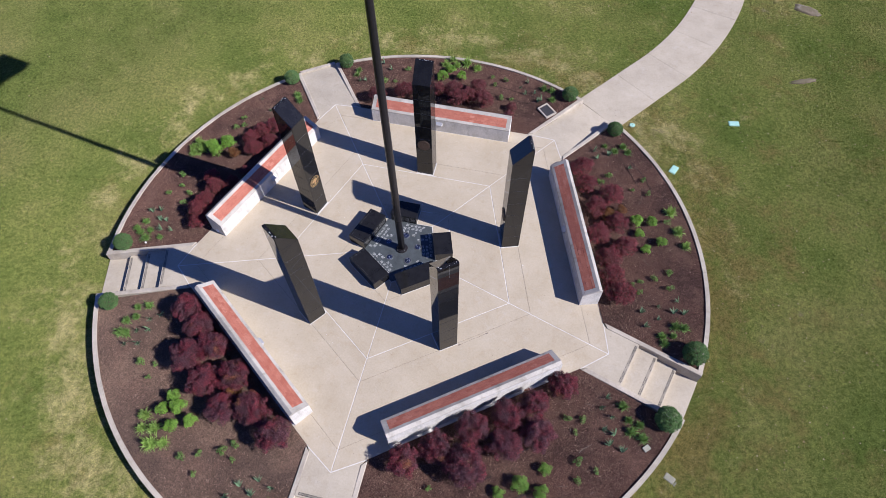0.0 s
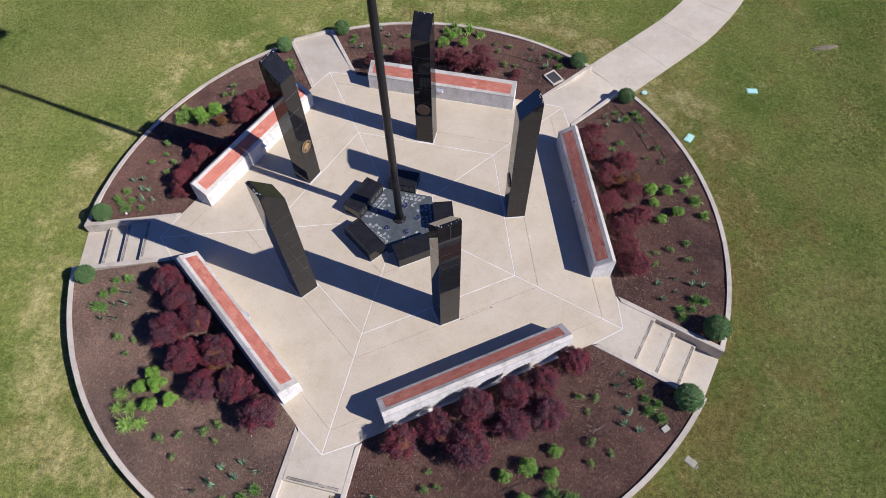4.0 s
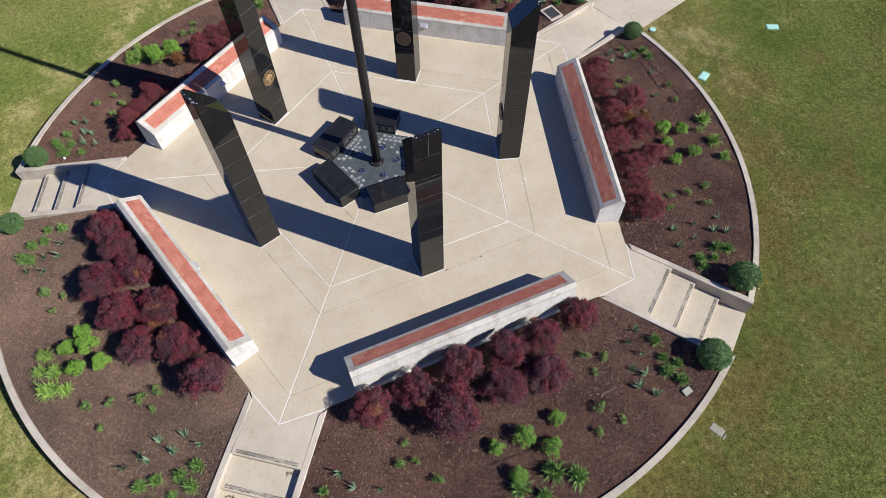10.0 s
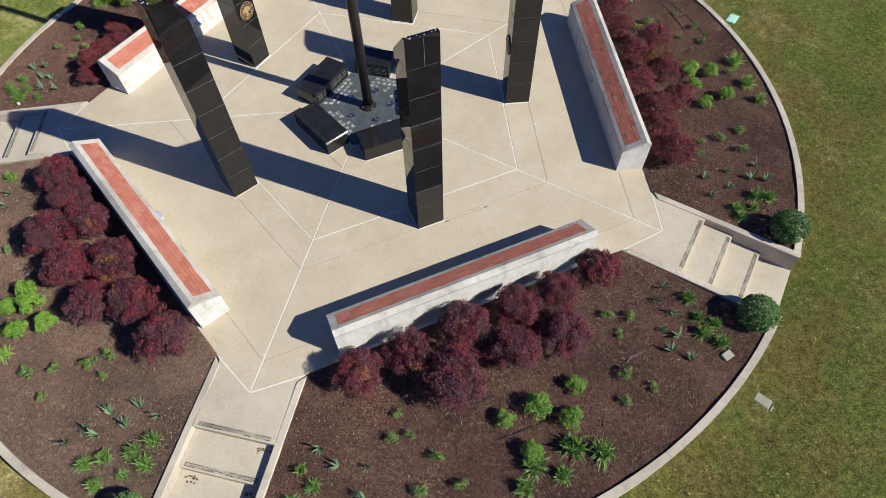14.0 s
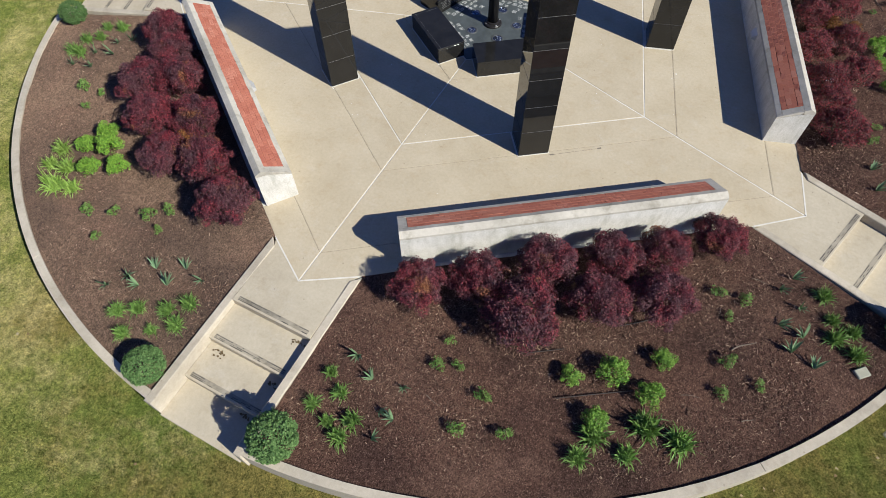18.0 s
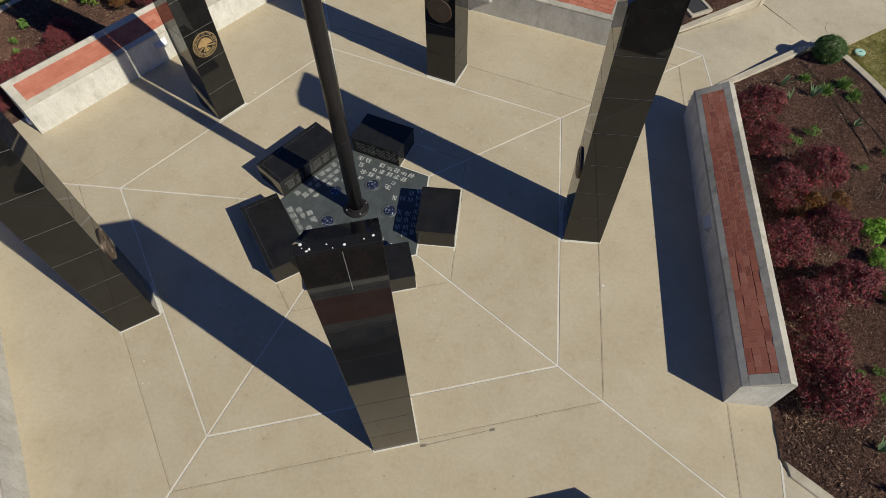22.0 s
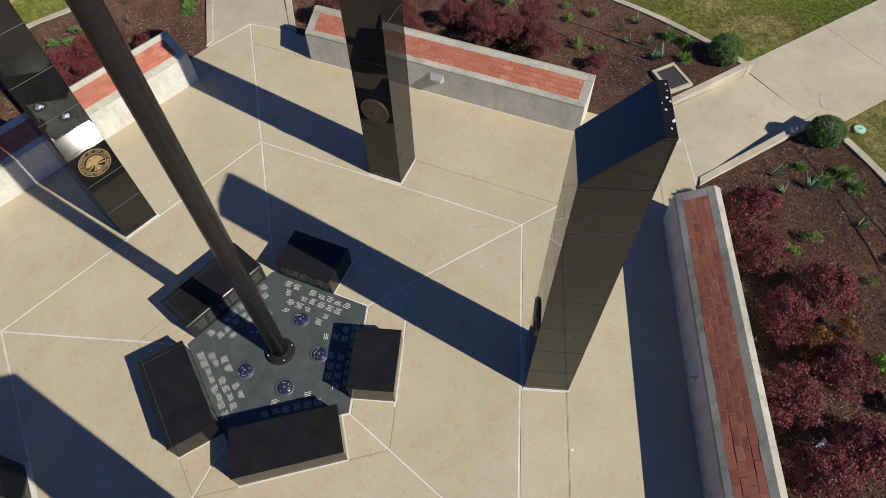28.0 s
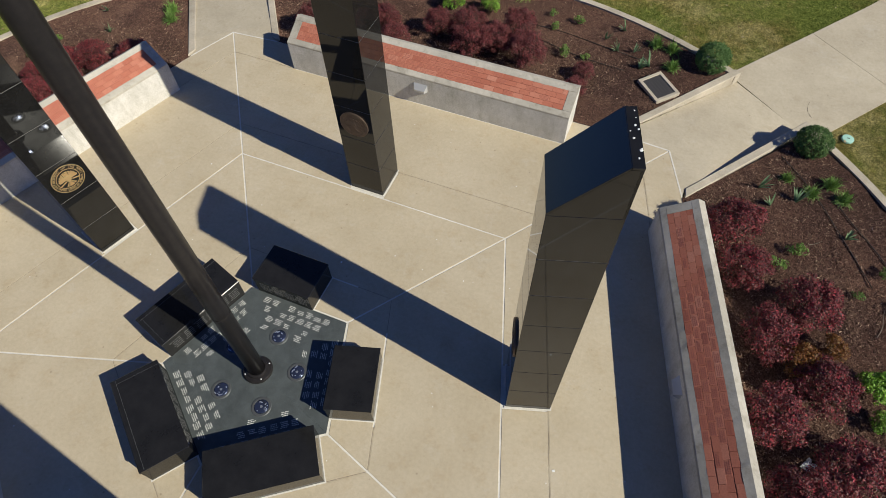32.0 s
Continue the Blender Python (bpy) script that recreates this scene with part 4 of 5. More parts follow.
def benches():
    spans = {0: (-0.74, 0.78), 1: (-0.67, 0.31), 2: (-0.27, 0.75), 3: (-0.73, 0.74), 4: (-0.74, 0.75)}
    for k, (y0, y1) in spans.items():
        base = empty("granite_bench", sector(k), "solid polished black granite bench block beside the star", "bench", "benches round the flagpole")
        part("block", box(1.205, 1.875, y0 + 0.005, y1 - 0.005, 0.0, 0.372, 0.004), M_GRANITE, base)
        part("seat_slab", box(1.195, 1.885, y0, y1, 0.376, 0.42, 0.005), M_GRANITE, base, "polished seat slab")
        part("mortar_skirt", box(1.195, 1.895, y0 - 0.01, y1 + 0.01, -0.004, 0.006), M_SEAL, base, "pale mortar line at the foot")
        if k in (3, 4):
            e = y1 - 0.075 if k == 3 else y0 + 0.075
            part("inlay_line", box(1.808, 1.8115, y0 + 0.01, y1 - 0.01, 0.4, 0.4208), M_FAINT, base, "thin pale line let into the seat")
            part("inlay_line", box(1.205, 1.807, e, e + 0.0035, 0.4, 0.4208), M_FAINT, base, "thin pale line let into the seat")
        rng = random.Random(k + 20)
        bm = bmesh.new()
        y = y0 + 0.08
        while y < y1 - 0.2:
            for ln in range(5):
                z = 0.30 - ln * 0.045
                yy = y
                while yy < y + 0.15:
                    w = rng.uniform(0.02, 0.05)
                    bmesh.ops.create_cube(bm, size=1, matrix=Matrix.Translation((1.2045, yy + w / 2, z)) @ Matrix.Diagonal((0.003, w, 0.017, 1)))
                    yy += w + 0.012
            y += 0.22
        tagged(part("names", bm, M_FAINT, base, "rows of cut lettering too small to read"), kind="stuff")


def star():
    base = empty("granite_star", pose(0, 0, 0), "five-sided honed grey granite paving with white lettering under the flagpole", "paving")
    for k in range(5):
        tri = [(0.0, 0.0), (1.212, -1.212 * TAN + 0.0008), (1.212, 1.212 * TAN - 0.0008)]
        part("granite_slab", prism(tri, -0.1, 0.016), M_HONED, base, m=sector(k))
        rng = random.Random(k + 3)
        bm = bmesh.new()
        for u, half, step in ((1.10, 0.66, 0.155), (0.955, 0.56, 0.155), (0.81, 0.42, 0.165), (0.67, 0.38, 0.2)):
            v = -half + rng.uniform(0, 0.03)
            while v < half - 0.1:
                near_light = math.hypot(u - 0.6, v + 0.05) < 0.17
                sparse = rng.random() < (0.12 if u > 0.9 else 0.4)
                if not near_light and not sparse:
                    for ln in range(rng.choice((3, 4, 4))):
                        x = u - 0.045 + ln * 0.027
                        w0 = v + rng.uniform(0, 0.03)
                        while w0 < v + rng.uniform(0.09, 0.125):
                            w = rng.uniform(0.01, 0.026)
                            prism([(x - 0.006, w0), (x + 0.006, w0), (x + 0.006, w0 + w), (x - 0.006, w0 + w)], 0.01, 0.018, 0, bm)
                            w0 += w + 0.007
                v += step
        tagged(part("lettering", bm, M_LETTER, base, "white lettering too small to read", m=sector(k)), kind="stuff")


def ground_lights():
    for k in range(5):
        lamp = empty("ground_light", sector(k) @ pose(0.6, 0, 0.016), "round in-ground uplight with a glass lens, unlit", "light", "uplights round the flagpole")
        part("collar", turned([(0.15, -0.01), (0.15, 0.004), (0.143, 0.009), (0.112, 0.009), (0.108, 0.002)], 36), M_COLLAR, lamp, "dull grey metal collar")
        part("lens", turned([(0.11, -0.02), (0.11, 0.006), (0.085, 0.0105), (0.02, 0.0125)], 32), M_LENS, lamp, "bluish glass lens", True)
        # Glints on the glass, modelled as bright flecks in a broken ring.
        bm, rng = bmesh.new(), random.Random(k + 60)
        for i in range(9):
            a, r, w = rng.uniform(0, 6.28), rng.uniform(0.045, 0.09), rng.uniform(0.08, 0.28)
            d = rng.uniform(0.006, 0.014)
            ring = [(r * math.cos(a + w * q), r * math.sin(a + w * q)) for q in (-1, 0, 1)] + [((r + d) * math.cos(a + w * q), (r + d) * math.sin(a + w * q)) for q in (1, 0, -1)]
            prism(ring[::-1], 0.004, 0.0135, 0, bm)
        tagged(part("glint_ring", bm, M_GLINT, lamp, "broken ring of bright flecks painting glints on the lens"), kind="stuff")
        part("bulb", turned([(0.022, 0.008), (0.02, 0.0145), (0.012, 0.0155)], 16), M_BULB, lamp, "bluish bulb cap")


def flagpole():
    base = empty("flagpole", pose(0.0, -0.012, 0.016, -1.6, -0.8, 0), "tall dark bronze flagpole with a round base collar", "flagpole")
    part("shaft", turned([(0.128, 0), (0.127, 3), (0.118, 8), (0.098, 13), (0.075, 17.6), (0.05, 17.7)], 32), M_POLE, base, "", True)
    part("collar", turned([(0.225, 0), (0.225, 0.03), (0.21, 0.05), (0.165, 0.065), (0.16, 0.09), (0.14, 0.1), (0.131, 0.1)], 36), M_POLE, base, "stepped base collar")
    part("joint_band", turned([(0.1285, 1.78), (0.1295, 1.79), (0.1295, 1.8), (0.1285, 1.81)], 32), M_POLE, base)
    for i in range(4):
        a = radians(40 + 90 * i)
        part("bolt", turned([(0.014, 0.03), (0.014, 0.06), (0.008, 0.066)], 8, Matrix.Translation((0.19 * math.cos(a), 0.19 * math.sin(a), 0))), M_STEEL, base)
    # the flag, seen by its shadow on the lawn
    n, h = 24, 10
    verts, faces = [], []
    for j in range(h + 1):
        for i in range(n + 1):
            s, t = i / n, j / h
            sag = 0.45 * s * s
            verts.append((0.05 + 0.35 * s + 0.16 * s * math.sin(9 * s + t), 0.08 + 2.85 * s, 17.2 - 1.5 * t - sag))
    for j in range(h):
        for i in range(n):
            a = j * (n + 1) + i
            faces.append((a, a + 1, a + n + 2, a + n + 1))
    part("flag", mesh_of("flag", verts, faces, M_FLAG, True), None, base, "flag streaming from the top of the pole")


def scuff():
    """A faint dark arc scraped on the walkway slab."""
    bm, rng, cx, cy, r = bmesh.new(), random.Random(3), 9.27, 7.95, 0.42
    for i in range(12):
        if rng.random() < 0.2:
            continue
        a0, a1, w = radians(146 + 5.5 * i), radians(146 + 5.5 * (i + 0.85)), rng.uniform(0.002, 0.006)
        p = [(cx + q * math.cos(a), cy + q * math.sin(a)) for a, q in ((a0, r - w), (a0, r + w), (a1, r + w), (a1, r - w))]
        prism(p[::-1], lambda x, y: lawn_z(x, y) + 0.03, lambda x, y: lawn_z(x, y) + 0.0385, 0, bm)
    tagged(new("scuff_mark", data_of(bm, "scuff_mark", M_STAIN)), "faint dark curved scuff on the concrete walkway", "scuff mark", kind="stuff")


def specks():
    """Small white bird droppings scattered over the plaza."""
    rng, bm = random.Random(12), bmesh.new()
    for _ in range(70):
        a, q = rng.uniform(0, 6.28), rng.uniform(1.7, 6.0)
        r = rng.uniform(0.005, 0.012) * (1.8 if rng.random() < 0.1 else 1)
        x, y = q * math.cos(a), q * math.sin(a)
        prism([(x + r * rng.uniform(0.6, 1.2) * math.cos(i * 1.0472), y + r * rng.uniform(0.6, 1.2) * math.sin(i * 1.0472)) for i in range(6)], 0.0, 0.003, 0, bm)
    tagged(new("droppings", data_of(bm, "droppings", M_DROPPING)), "small white bird droppings dotted over the plaza", "bird droppings", kind="stuff")


specks()
scuff()
plaza()
pillars()
seat_walls()
benches()
star()
ground_lights()
flagpole()


def small_fixtures():
    # framed plaque in the bed by the ramp
    p = sector(2) @ Vector((8.45, -4.39, 0))
    z = bed_z(p.x, p.y)
    base = empty("plaque", Matrix.Translation((p.x, p.y, z)) @ pose(0, 0, 0, 0, 0, -63.6 + 144 + 43.5), "dark plaque set in a pale concrete frame in the mulch", "plaque")
    tilt = pose(0, 0, 0.07, -6, 0, 0)
    for x0, x1, y0, y1 in ((-0.36, -0.29, -0.27, 0.27), (0.29, 0.36, -0.27, 0.27), (-0.2895, 0.2895, -0.27, -0.2), (-0.2895, 0.2895, 0.2, 0.27)):
        part("frame", box(x0, x1, y0, y1, -0.04, 0.04, 0.006), M_KERB, base, m=tilt)
    plate = part("plate", box(-0.289, 0.289, -0.199, 0.199, -0.02, 0.022, 0.004), M_PLATE, base, "dark metal plate", m=tilt)
    part("block", box(-0.33, 0.33, -0.24, 0.24, -0.15, 0.045), M_KERB, base)
    bm = bmesh.new()
    for i in range(5):
        y = -0.14 + i * 0.065
        bmesh.ops.create_cube(bm, size=1, matrix=Matrix.Translation((0.0, y, 0.023)) @ Matrix.Diagonal((0.4 - 0.06 * (i % 3), 0.02, 0.003, 1)))
    part("lettering", bm, M_PLATEBAR, plate, "lines of lettering too small to read")
    # valve lids in the lawn
    for x, y, turn in ((14.07, 7.6, 0), (11.05, 4.84, 55)):
        z = lawn_z(x, y) + 0.03
        lid = empty("valve_box", pose(x, y, z, 0, 0, turn), "faded green plastic valve box lid set in the lawn", "valve box", "valve boxes in the lawn")
        part("lid", box(-0.2, 0.2, -0.115, 0.115, -0.03, 0.014, 0.008), M_TEAL, lid)
        part("rim", box(-0.225, 0.225, -0.14, 0.14, -0.05, 0.004, 0.006), M_TEAL, lid)
        part("lift_slot", box(-0.025, 0.025, 0.08, 0.095, 0.005, 0.016), M_HOSE, lid)
    lid = empty("valve_box", pose(9.56, 7.27, lawn_z(9.5, 7.3) + 0.04), "small round green plastic valve lid in the lawn", "valve box", "valve boxes in the lawn")
    part("lid", turned([(0.115, -0.03), (0.115, 0.008), (0.105, 0.014), (0.03, 0.018)], 24), M_TEAL, lid)
    part("lift_slot", box(-0.03, 0.03, -0.01, 0.01, 0.01, 0.02), M_HOSE, lid)
    z = lawn_z(9.14, -7.75)
    lid = empty("concrete_lid", pose(9.14, -7.75, z + 0.02, 0, 0, -38), "worn concrete utility lid sunk in the grass", "utility lid")
    part("lid", box(-0.2, 0.16, -0.125, 0.125, -0.06, 0.0, 0.03), M_LID, lid)
    part("broken_corner", box(0.16, 0.22, -0.125, 0.05, -0.06, -0.004, 0.02), M_LID, lid)
    p = sector(0) @ Vector((9.98, 4.38, 0))
    stone = empty("marker_stone", pose(p.x, p.y, bed_z(p.x, p.y) + 0.02, 4, 0, 35), "small pale square marker stone in the mulch", "marker stone")
    part("stone", box(-0.12, 0.12, -0.085, 0.085, -0.05, 0.02, 0.012), M_LID, stone)


small_fixtures()


def soil_patch(x, y, long, wide, turn, seed):
    """A worn spot of bare soil in the grass, ragged at the rim and a little uneven."""
    rng = random.Random(seed)
    verts, faces, n, rings = [], [], 40, 5
    rims = [rng.uniform(0.7, 1.15) for _ in range(n)]
    rims = [(rims[i - 1] + 2 * rims[i] + rims[(i + 1) % n]) / 4 for i in range(n)]
    for j in range(rings + 1):
        for i in range(n):
            a, f = 2 * math.pi * i / n, j / rings
            px, py = long * f * rims[i] * math.cos(a), wide * f * rims[i] * math.sin(a)
            q = pose(x, y, 0, 0, 0, turn) @ Vector((px, py, 0))
            edge = 0.055 if j < rings else -0.02
            verts.append((q.x, q.y, lawn_z(q.x, q.y) + 0.025 * noise.noise(Vector((q.x * 0.3, q.y * 0.3, 0))) + edge + 0.006 * noise.noise(q * 4)))
    for j in range(rings):
        for i in range(n):
            faces.append((j * n + i, (j + 1) * n + i, (j + 1) * n + (i + 1) % n, j * n + (i + 1) % n))
    ob = new("soil_patch", mesh_of("soil_patch", verts, faces, M_SOIL, True))
    tagged(ob, "patch of bare grey-brown soil worn through the lawn", "bare soil", "bare patches in the lawn")


soil_patch(17.8, 10.45, 0.75, 0.17, 12, 1)
soil_patch(19.3, 15.8, 0.75, 0.4, -30, 2)


def sprinkler_cap(x, y):
    ob = empty("sprinkler_head", pose(x, y, bed_z(x, y)), "small white plastic sprinkler head in the mulch", "sprinkler")
    part("cap", turned([(0.03, -0.05), (0.03, 0.03), (0.036, 0.032), (0.034, 0.05), (0.012, 0.056)], 14), M_DROPPING, ob)
    part("riser", turned([(0.018, -0.1), (0.018, -0.04)], 10), M_HOSE, ob)


sprinkler_cap(-9.93, -0.21)


def hose(points, lift=0.02):
    """A black drip line lying in the mulch, through (x, y) points."""
    cu = bpy.data.curves.new("hose", "CURVE")
    cu.dimensions, cu.bevel_depth, cu.bevel_resolution, cu.resolution_u = "3D", 0.009, 1, 6
    sp = cu.splines.new("BEZIER")
    sp.bezier_points.add(len(points) - 1)
    for b, (x, y) in zip(sp.bezier_points, points):
        b.co = (x, y, bed_z(x, y) + lift)
        b.handle_left_type = b.handle_right_type = "AUTO"
    ob = bpy.data.objects.new("hose", cu)
    me = bpy.data.meshes.new_from_object(ob)
    bpy.data.objects.remove(ob)
    me.materials.clear()
    me.materials.append(M_HOSE)
    tagged(new("drip_hose", me), "thin black drip hose lying across the mulch", "hose", "drip hoses in the beds")


def stick(p, q, thick):
    """A bent twig lying from p to q."""
    a, b = Vector((*p, bed_z(*p) + 0.03)), Vector((*q, bed_z(*q) + 0.03))
    d = b - a
    side = Vector((-d.y, d.x, 0)).normalized()
    rings, bm = [], bmesh.new()
    for i in range(7):
        t = i / 6
        c = a + d * t + side * 0.04 * d.length * math.sin(5 * t + p[0])
        w = thick * (1 - 0.6 * t)
        rings.append([bm.verts.new(c + side * w * math.cos(j * 1.2566) + Vector((0, 0, w * math.sin(j * 1.2566)))) for j in range(5)])
    for r0, r1 in zip(rings, rings[1:]):
        for j in range(5):
            bm.faces.new((r0[j], r0[(j + 1) % 5], r1[(j + 1) % 5], r1[j]))
    bm.faces.new(rings[0])
    bm.faces.new(rings[-1])
    tagged(new("twig", data_of(bm, "twig", M_TWIG)), "dry grey-brown twig lying on the mulch", "twig", "twigs in the beds")


def bed_litter():
    for run in (((8.81, -1.2), (8.83, -0.81), (8.84, -0.45)), ((9.66, -0.8), (9.69, -0.15), (9.72, 0.48)), ((8.57, 0.6), (8.55, 0.95), (8.52, 1.25))):
        hose([tuple((sector(0) @ Vector((u, v, 0)))[:2]) for u, v in run], 0.03)
    hose([(3.03, 8.77), (4.03, 8.32), (5.02, 8.05)])
    hose([(2.6, 9.3), (3.6, 9.1), (4.6, 8.75), (5.5, 8.45)])
    hose([(8.1, 6.2), (8.52, 5.52), (8.94, 4.49), (9.3, 3.51)])
    hose([(8.9, 5.35), (9.18, 4.8), (9.57, 4.09), (9.84, 3.26)])
    for u, v, du, dv, w in ((9.28, 2.37, -0.09, 0.48, 0.014), (10.47, 2.05, -0.01, 0.2, 0.009), (9.9, 1.25, 0.1, 0.3, 0.007), (9.3, -2.9, 0.2, 0.2, 0.007), (8.0, 3.3, 0.15, 0.25, 0.007)):
        m = sector(0)
        stick(tuple((m @ Vector((u, v, 0)))[:2]), tuple((m @ Vector((u + du, v + dv, 0)))[:2]), w)
    for u, v, du, dv in ((9.5, 1.2, 0.3, 0.5), (9.1, -1.6, -0.2, 0.35), (8.9, 2.9, 0.25, 0.1)):
        m = sector(1)
        stick(tuple((m @ Vector((u, v, 0)))[:2]), tuple((m @ Vector((u + du, v + dv, 0)))[:2]), 0.007)
    # drifts of dead leaves on the front steps
    rng = random.Random(4)
    for u, v, z in ((9.36, 0.6, -RISE), (10.1, -0.6, -2 * RISE), (10.8, 0.5, -3 * RISE), (10.15, 0.66, -2 * RISE)):
        vs, fs = [], []
        for i in range(13):
            x, y = u + abs(rng.gauss(0, 0.05)), v + rng.gauss(0, 0.07)
            s, t, b = rng.uniform(0.012, 0.028), rng.uniform(0, 6.28), len(vs)
            for j in range(5):
                q = t + j * 1.2566
                vs.append((x + s * (1.4 if j == 0 else 0.8) * math.cos(q), y + s * math.sin(q), z + rng.uniform(0.004, 0.02)))
            fs.append(tuple(range(b, b + 5)))
        ob = new("leaf_drift", mesh_of("leaf_drift", vs, fs, M_BROWNLEAF))
        ob.matrix_basis = lane(0)
        tagged(ob, "small drift of brown dead leaves on a step", "dead leaves", kind="stuff")

    # a scrap of paper caught among the shrubs
    verts, faces = [], []
    for j in range(5):
        for i in range(5):
            verts.append((0.05 * (i - 2), 0.035 * (j - 2), 0.03 + 0.025 * math.sin(2.3 * i + 1.1 * j) + 0.015 * math.cos(3.1 * j - i)))
    for j in range(4):
        for i in range(4):
            faces.append((j * 5 + i, j * 5 + i + 1, j * 5 + i + 6, j * 5 + i + 5))
    ob = new("paper_scrap", mesh_of("paper_scrap", verts, faces, M_DROPPING))
    ob.matrix_basis = sector(1) @ pose(7.95, -0.85, 0.0, 0, 0, 40)
    tagged(ob, "crumpled white paper scrap lying on the mulch", "litter")


bed_litter()

# ---- planting ----


def leaves_mesh(name, mat, count, centres, size, seed, shape=(1.0, 0.55), up=0.3, inner=0.35):
    """Leaves scattered over the skins of lumps (x, y, z, radius); each leaf a folded diamond."""
    rng = np.random.default_rng(seed)
    c = np.array(centres, float)
    weight = c[:, 3] ** 2
    pick = rng.choice(len(c), count, p=weight / weight.sum())
    d = rng.normal(size=(count, 3))
    d[:, 2] = d[:, 2] * 0.9 + up
    d /= np.linalg.norm(d, axis=1)[:, None]
    rad = c[pick, 3] * rng.uniform(inner, 1.0, count) ** 0.45 * (1 + 0.07 * rng.normal(size=count))
    p = c[pick, :3] + d * rad[:, None]
    p[:, 2] = np.maximum(p[:, 2], 0.01)
    n = d + 0.75 * rng.normal(size=(count, 3)) + (0, 0, 0.3)
    n /= np.linalg.norm(n, axis=1)[:, None]
    a = np.cross(n, rng.normal(size=(count, 3)))
    a /= np.linalg.norm(a, axis=1)[:, None]
    b = np.cross(n, a)
    s = size * rng.uniform(0.6, 1.25, count)[:, None]
    long, wide = s * shape[0], s * shape[1]
    v = np.stack([p - a * long * 0.5, p + b * wide * 0.5 + n * s * 0.08, p + a * long * 0.5, p - b * wide * 0.5 + n * s * 0.08], 1)
    me = bpy.data.meshes.new(name)
    me.from_pydata(v.reshape(-1, 3).tolist(), [], np.arange(4 * count).reshape(-1, 4).tolist())
    me.materials.append(mat)
    return me


def lumps(seed, wide, high, count, size):
    rng = np.random.default_rng(seed)
    out = [(0, 0, high * 0.5, wide * 0.62)]
    for i in range(count):
        a, e = rng.uniform(0, 6.28), rng.uniform(0.0, 1.35)
        r = rng.uniform(0.8, 1.06)
        out.append((wide * 0.72 * r * math.cos(a) * math.cos(e), wide * 0.72 * r * math.sin(a) * math.cos(e), high * 0.36 + high * 0.5 * r * math.sin(e), size * rng.uniform(0.5, 1.25)))
    return out


def ball_lumps(seed):
    """A clipped ball: one round body closely set with small bumps."""
    rng = np.random.default_rng(seed)
    out = [(0, 0, 0.33, 0.385)]
    d = rng.normal(size=(130, 3))
    d /= np.linalg.norm(d, axis=1)[:, None]
    for v in d:
        out.append((0.385 * v[0], 0.385 * v[1], 0.33 + 0.33 * v[2], 0.045))
    return out


def stems_mesh(seed, wide, high, count, thick=0.007):
    rng = random.Random(seed)
    bm = bmesh.new()
    for i in range(count):
        a = rng.uniform(0, 6.28)
        tip = Vector((wide * 0.7 * rng.random() * math.cos(a), wide * 0.7 * rng.random() * math.sin(a), high * rng.uniform(0.6, 0.95)))
        foot = Vector((0.05 * math.cos(a), 0.05 * math.sin(a), -0.06))
        d = tip - foot
        m = Matrix.Translation((tip + foot) / 2) @ d.to_track_quat("Z", "Y").to_matrix().to_4x4()
        bmesh.ops.create_cone(bm, segments=5, radius1=thick * 1.4, radius2=thick * 0.5, depth=d.length, matrix=m)
    return data_of(bm, "stems", M_BARK)


def kind_of_shrub(name, label, category, group, variants):
    """One thing per variant, kept aside as a pattern to copy."""
    made = []
    for crown, stems in variants:
        ob = empty(name, pose(0, 0, 0), label, category, group)
        part("crown", crown, None, ob)
        part("woody_base", stems, None, ob)
        made.append(ob)
    return made


def plant(patterns, used, n, x, y, turn, size, dz=0.0, flat=1.0):
    ob = patterns[n % len(patterns)]
    s = Matrix.Diagonal((size, size, size * flat * (0.92 + 0.16 * ((n * 7) % 5) / 5), 1))
    m = Matrix.Translation((x, y, bed_z(x, y) + dz)) @ Matrix.Rotation(turn, 4, "Z") @ s
    if ob not in used:
        used.add(ob)
        ob.matrix_basis = m
        return ob
    new_one = copy_thing(ob, m)
    new_one.matrix_basis = m
    return new_one


def blades_mesh(name, mat, seed, count, length, width, rise, droop, spread=0.04):
    """A tuft of arching, tapering blades with a keel."""
    rng = np.random.default_rng(seed)
    verts, faces = [], []
    for i in range(count):
        a = rng.uniform(0, 6.28)
        lng = length * rng.uniform(0.55, 1.1)
        tilt = rng.uniform(0.05, 0.85) ** 1.25
        w = width * rng.uniform(0.7, 1.2)
        d, s = np.array([math.cos(a), math.sin(a), 0]), np.array([-math.sin(a), math.cos(a), 0])
        b = a if spread < 0.08 else rng.uniform(0, 6.28)
        foot = np.array([math.cos(b), math.sin(b), 0]) * spread * math.sqrt(rng.random())
        sway = 0.0 if spread < 0.08 else rng.normal(0, 0.22) * lng
        base = len(verts)
        for j in range(5):
            t = j / 4
            out = lng * (0.25 + 0.75 * tilt) * t
            up = rise * (1.15 - tilt * 0.6) * lng * (t - droop * tilt * t * t)
            ww = w * (1 - t ** 1.6) * (0.6 + 0.9 * min(t * 3, 1))
            p = foot + d * out + s * sway * t * t + np.array([0, 0, max(up, -0.02) + 0.005])
            verts += [p - s * ww / 2, p - np.array([0, 0, ww * 0.25]), p + s * ww / 2]
        for j in range(4):
            b = base + 3 * j
            faces += [(b, b + 1, b + 4, b + 3), (b + 1, b + 2, b + 5, b + 4)]
    return mesh_of(name, verts, faces, mat)


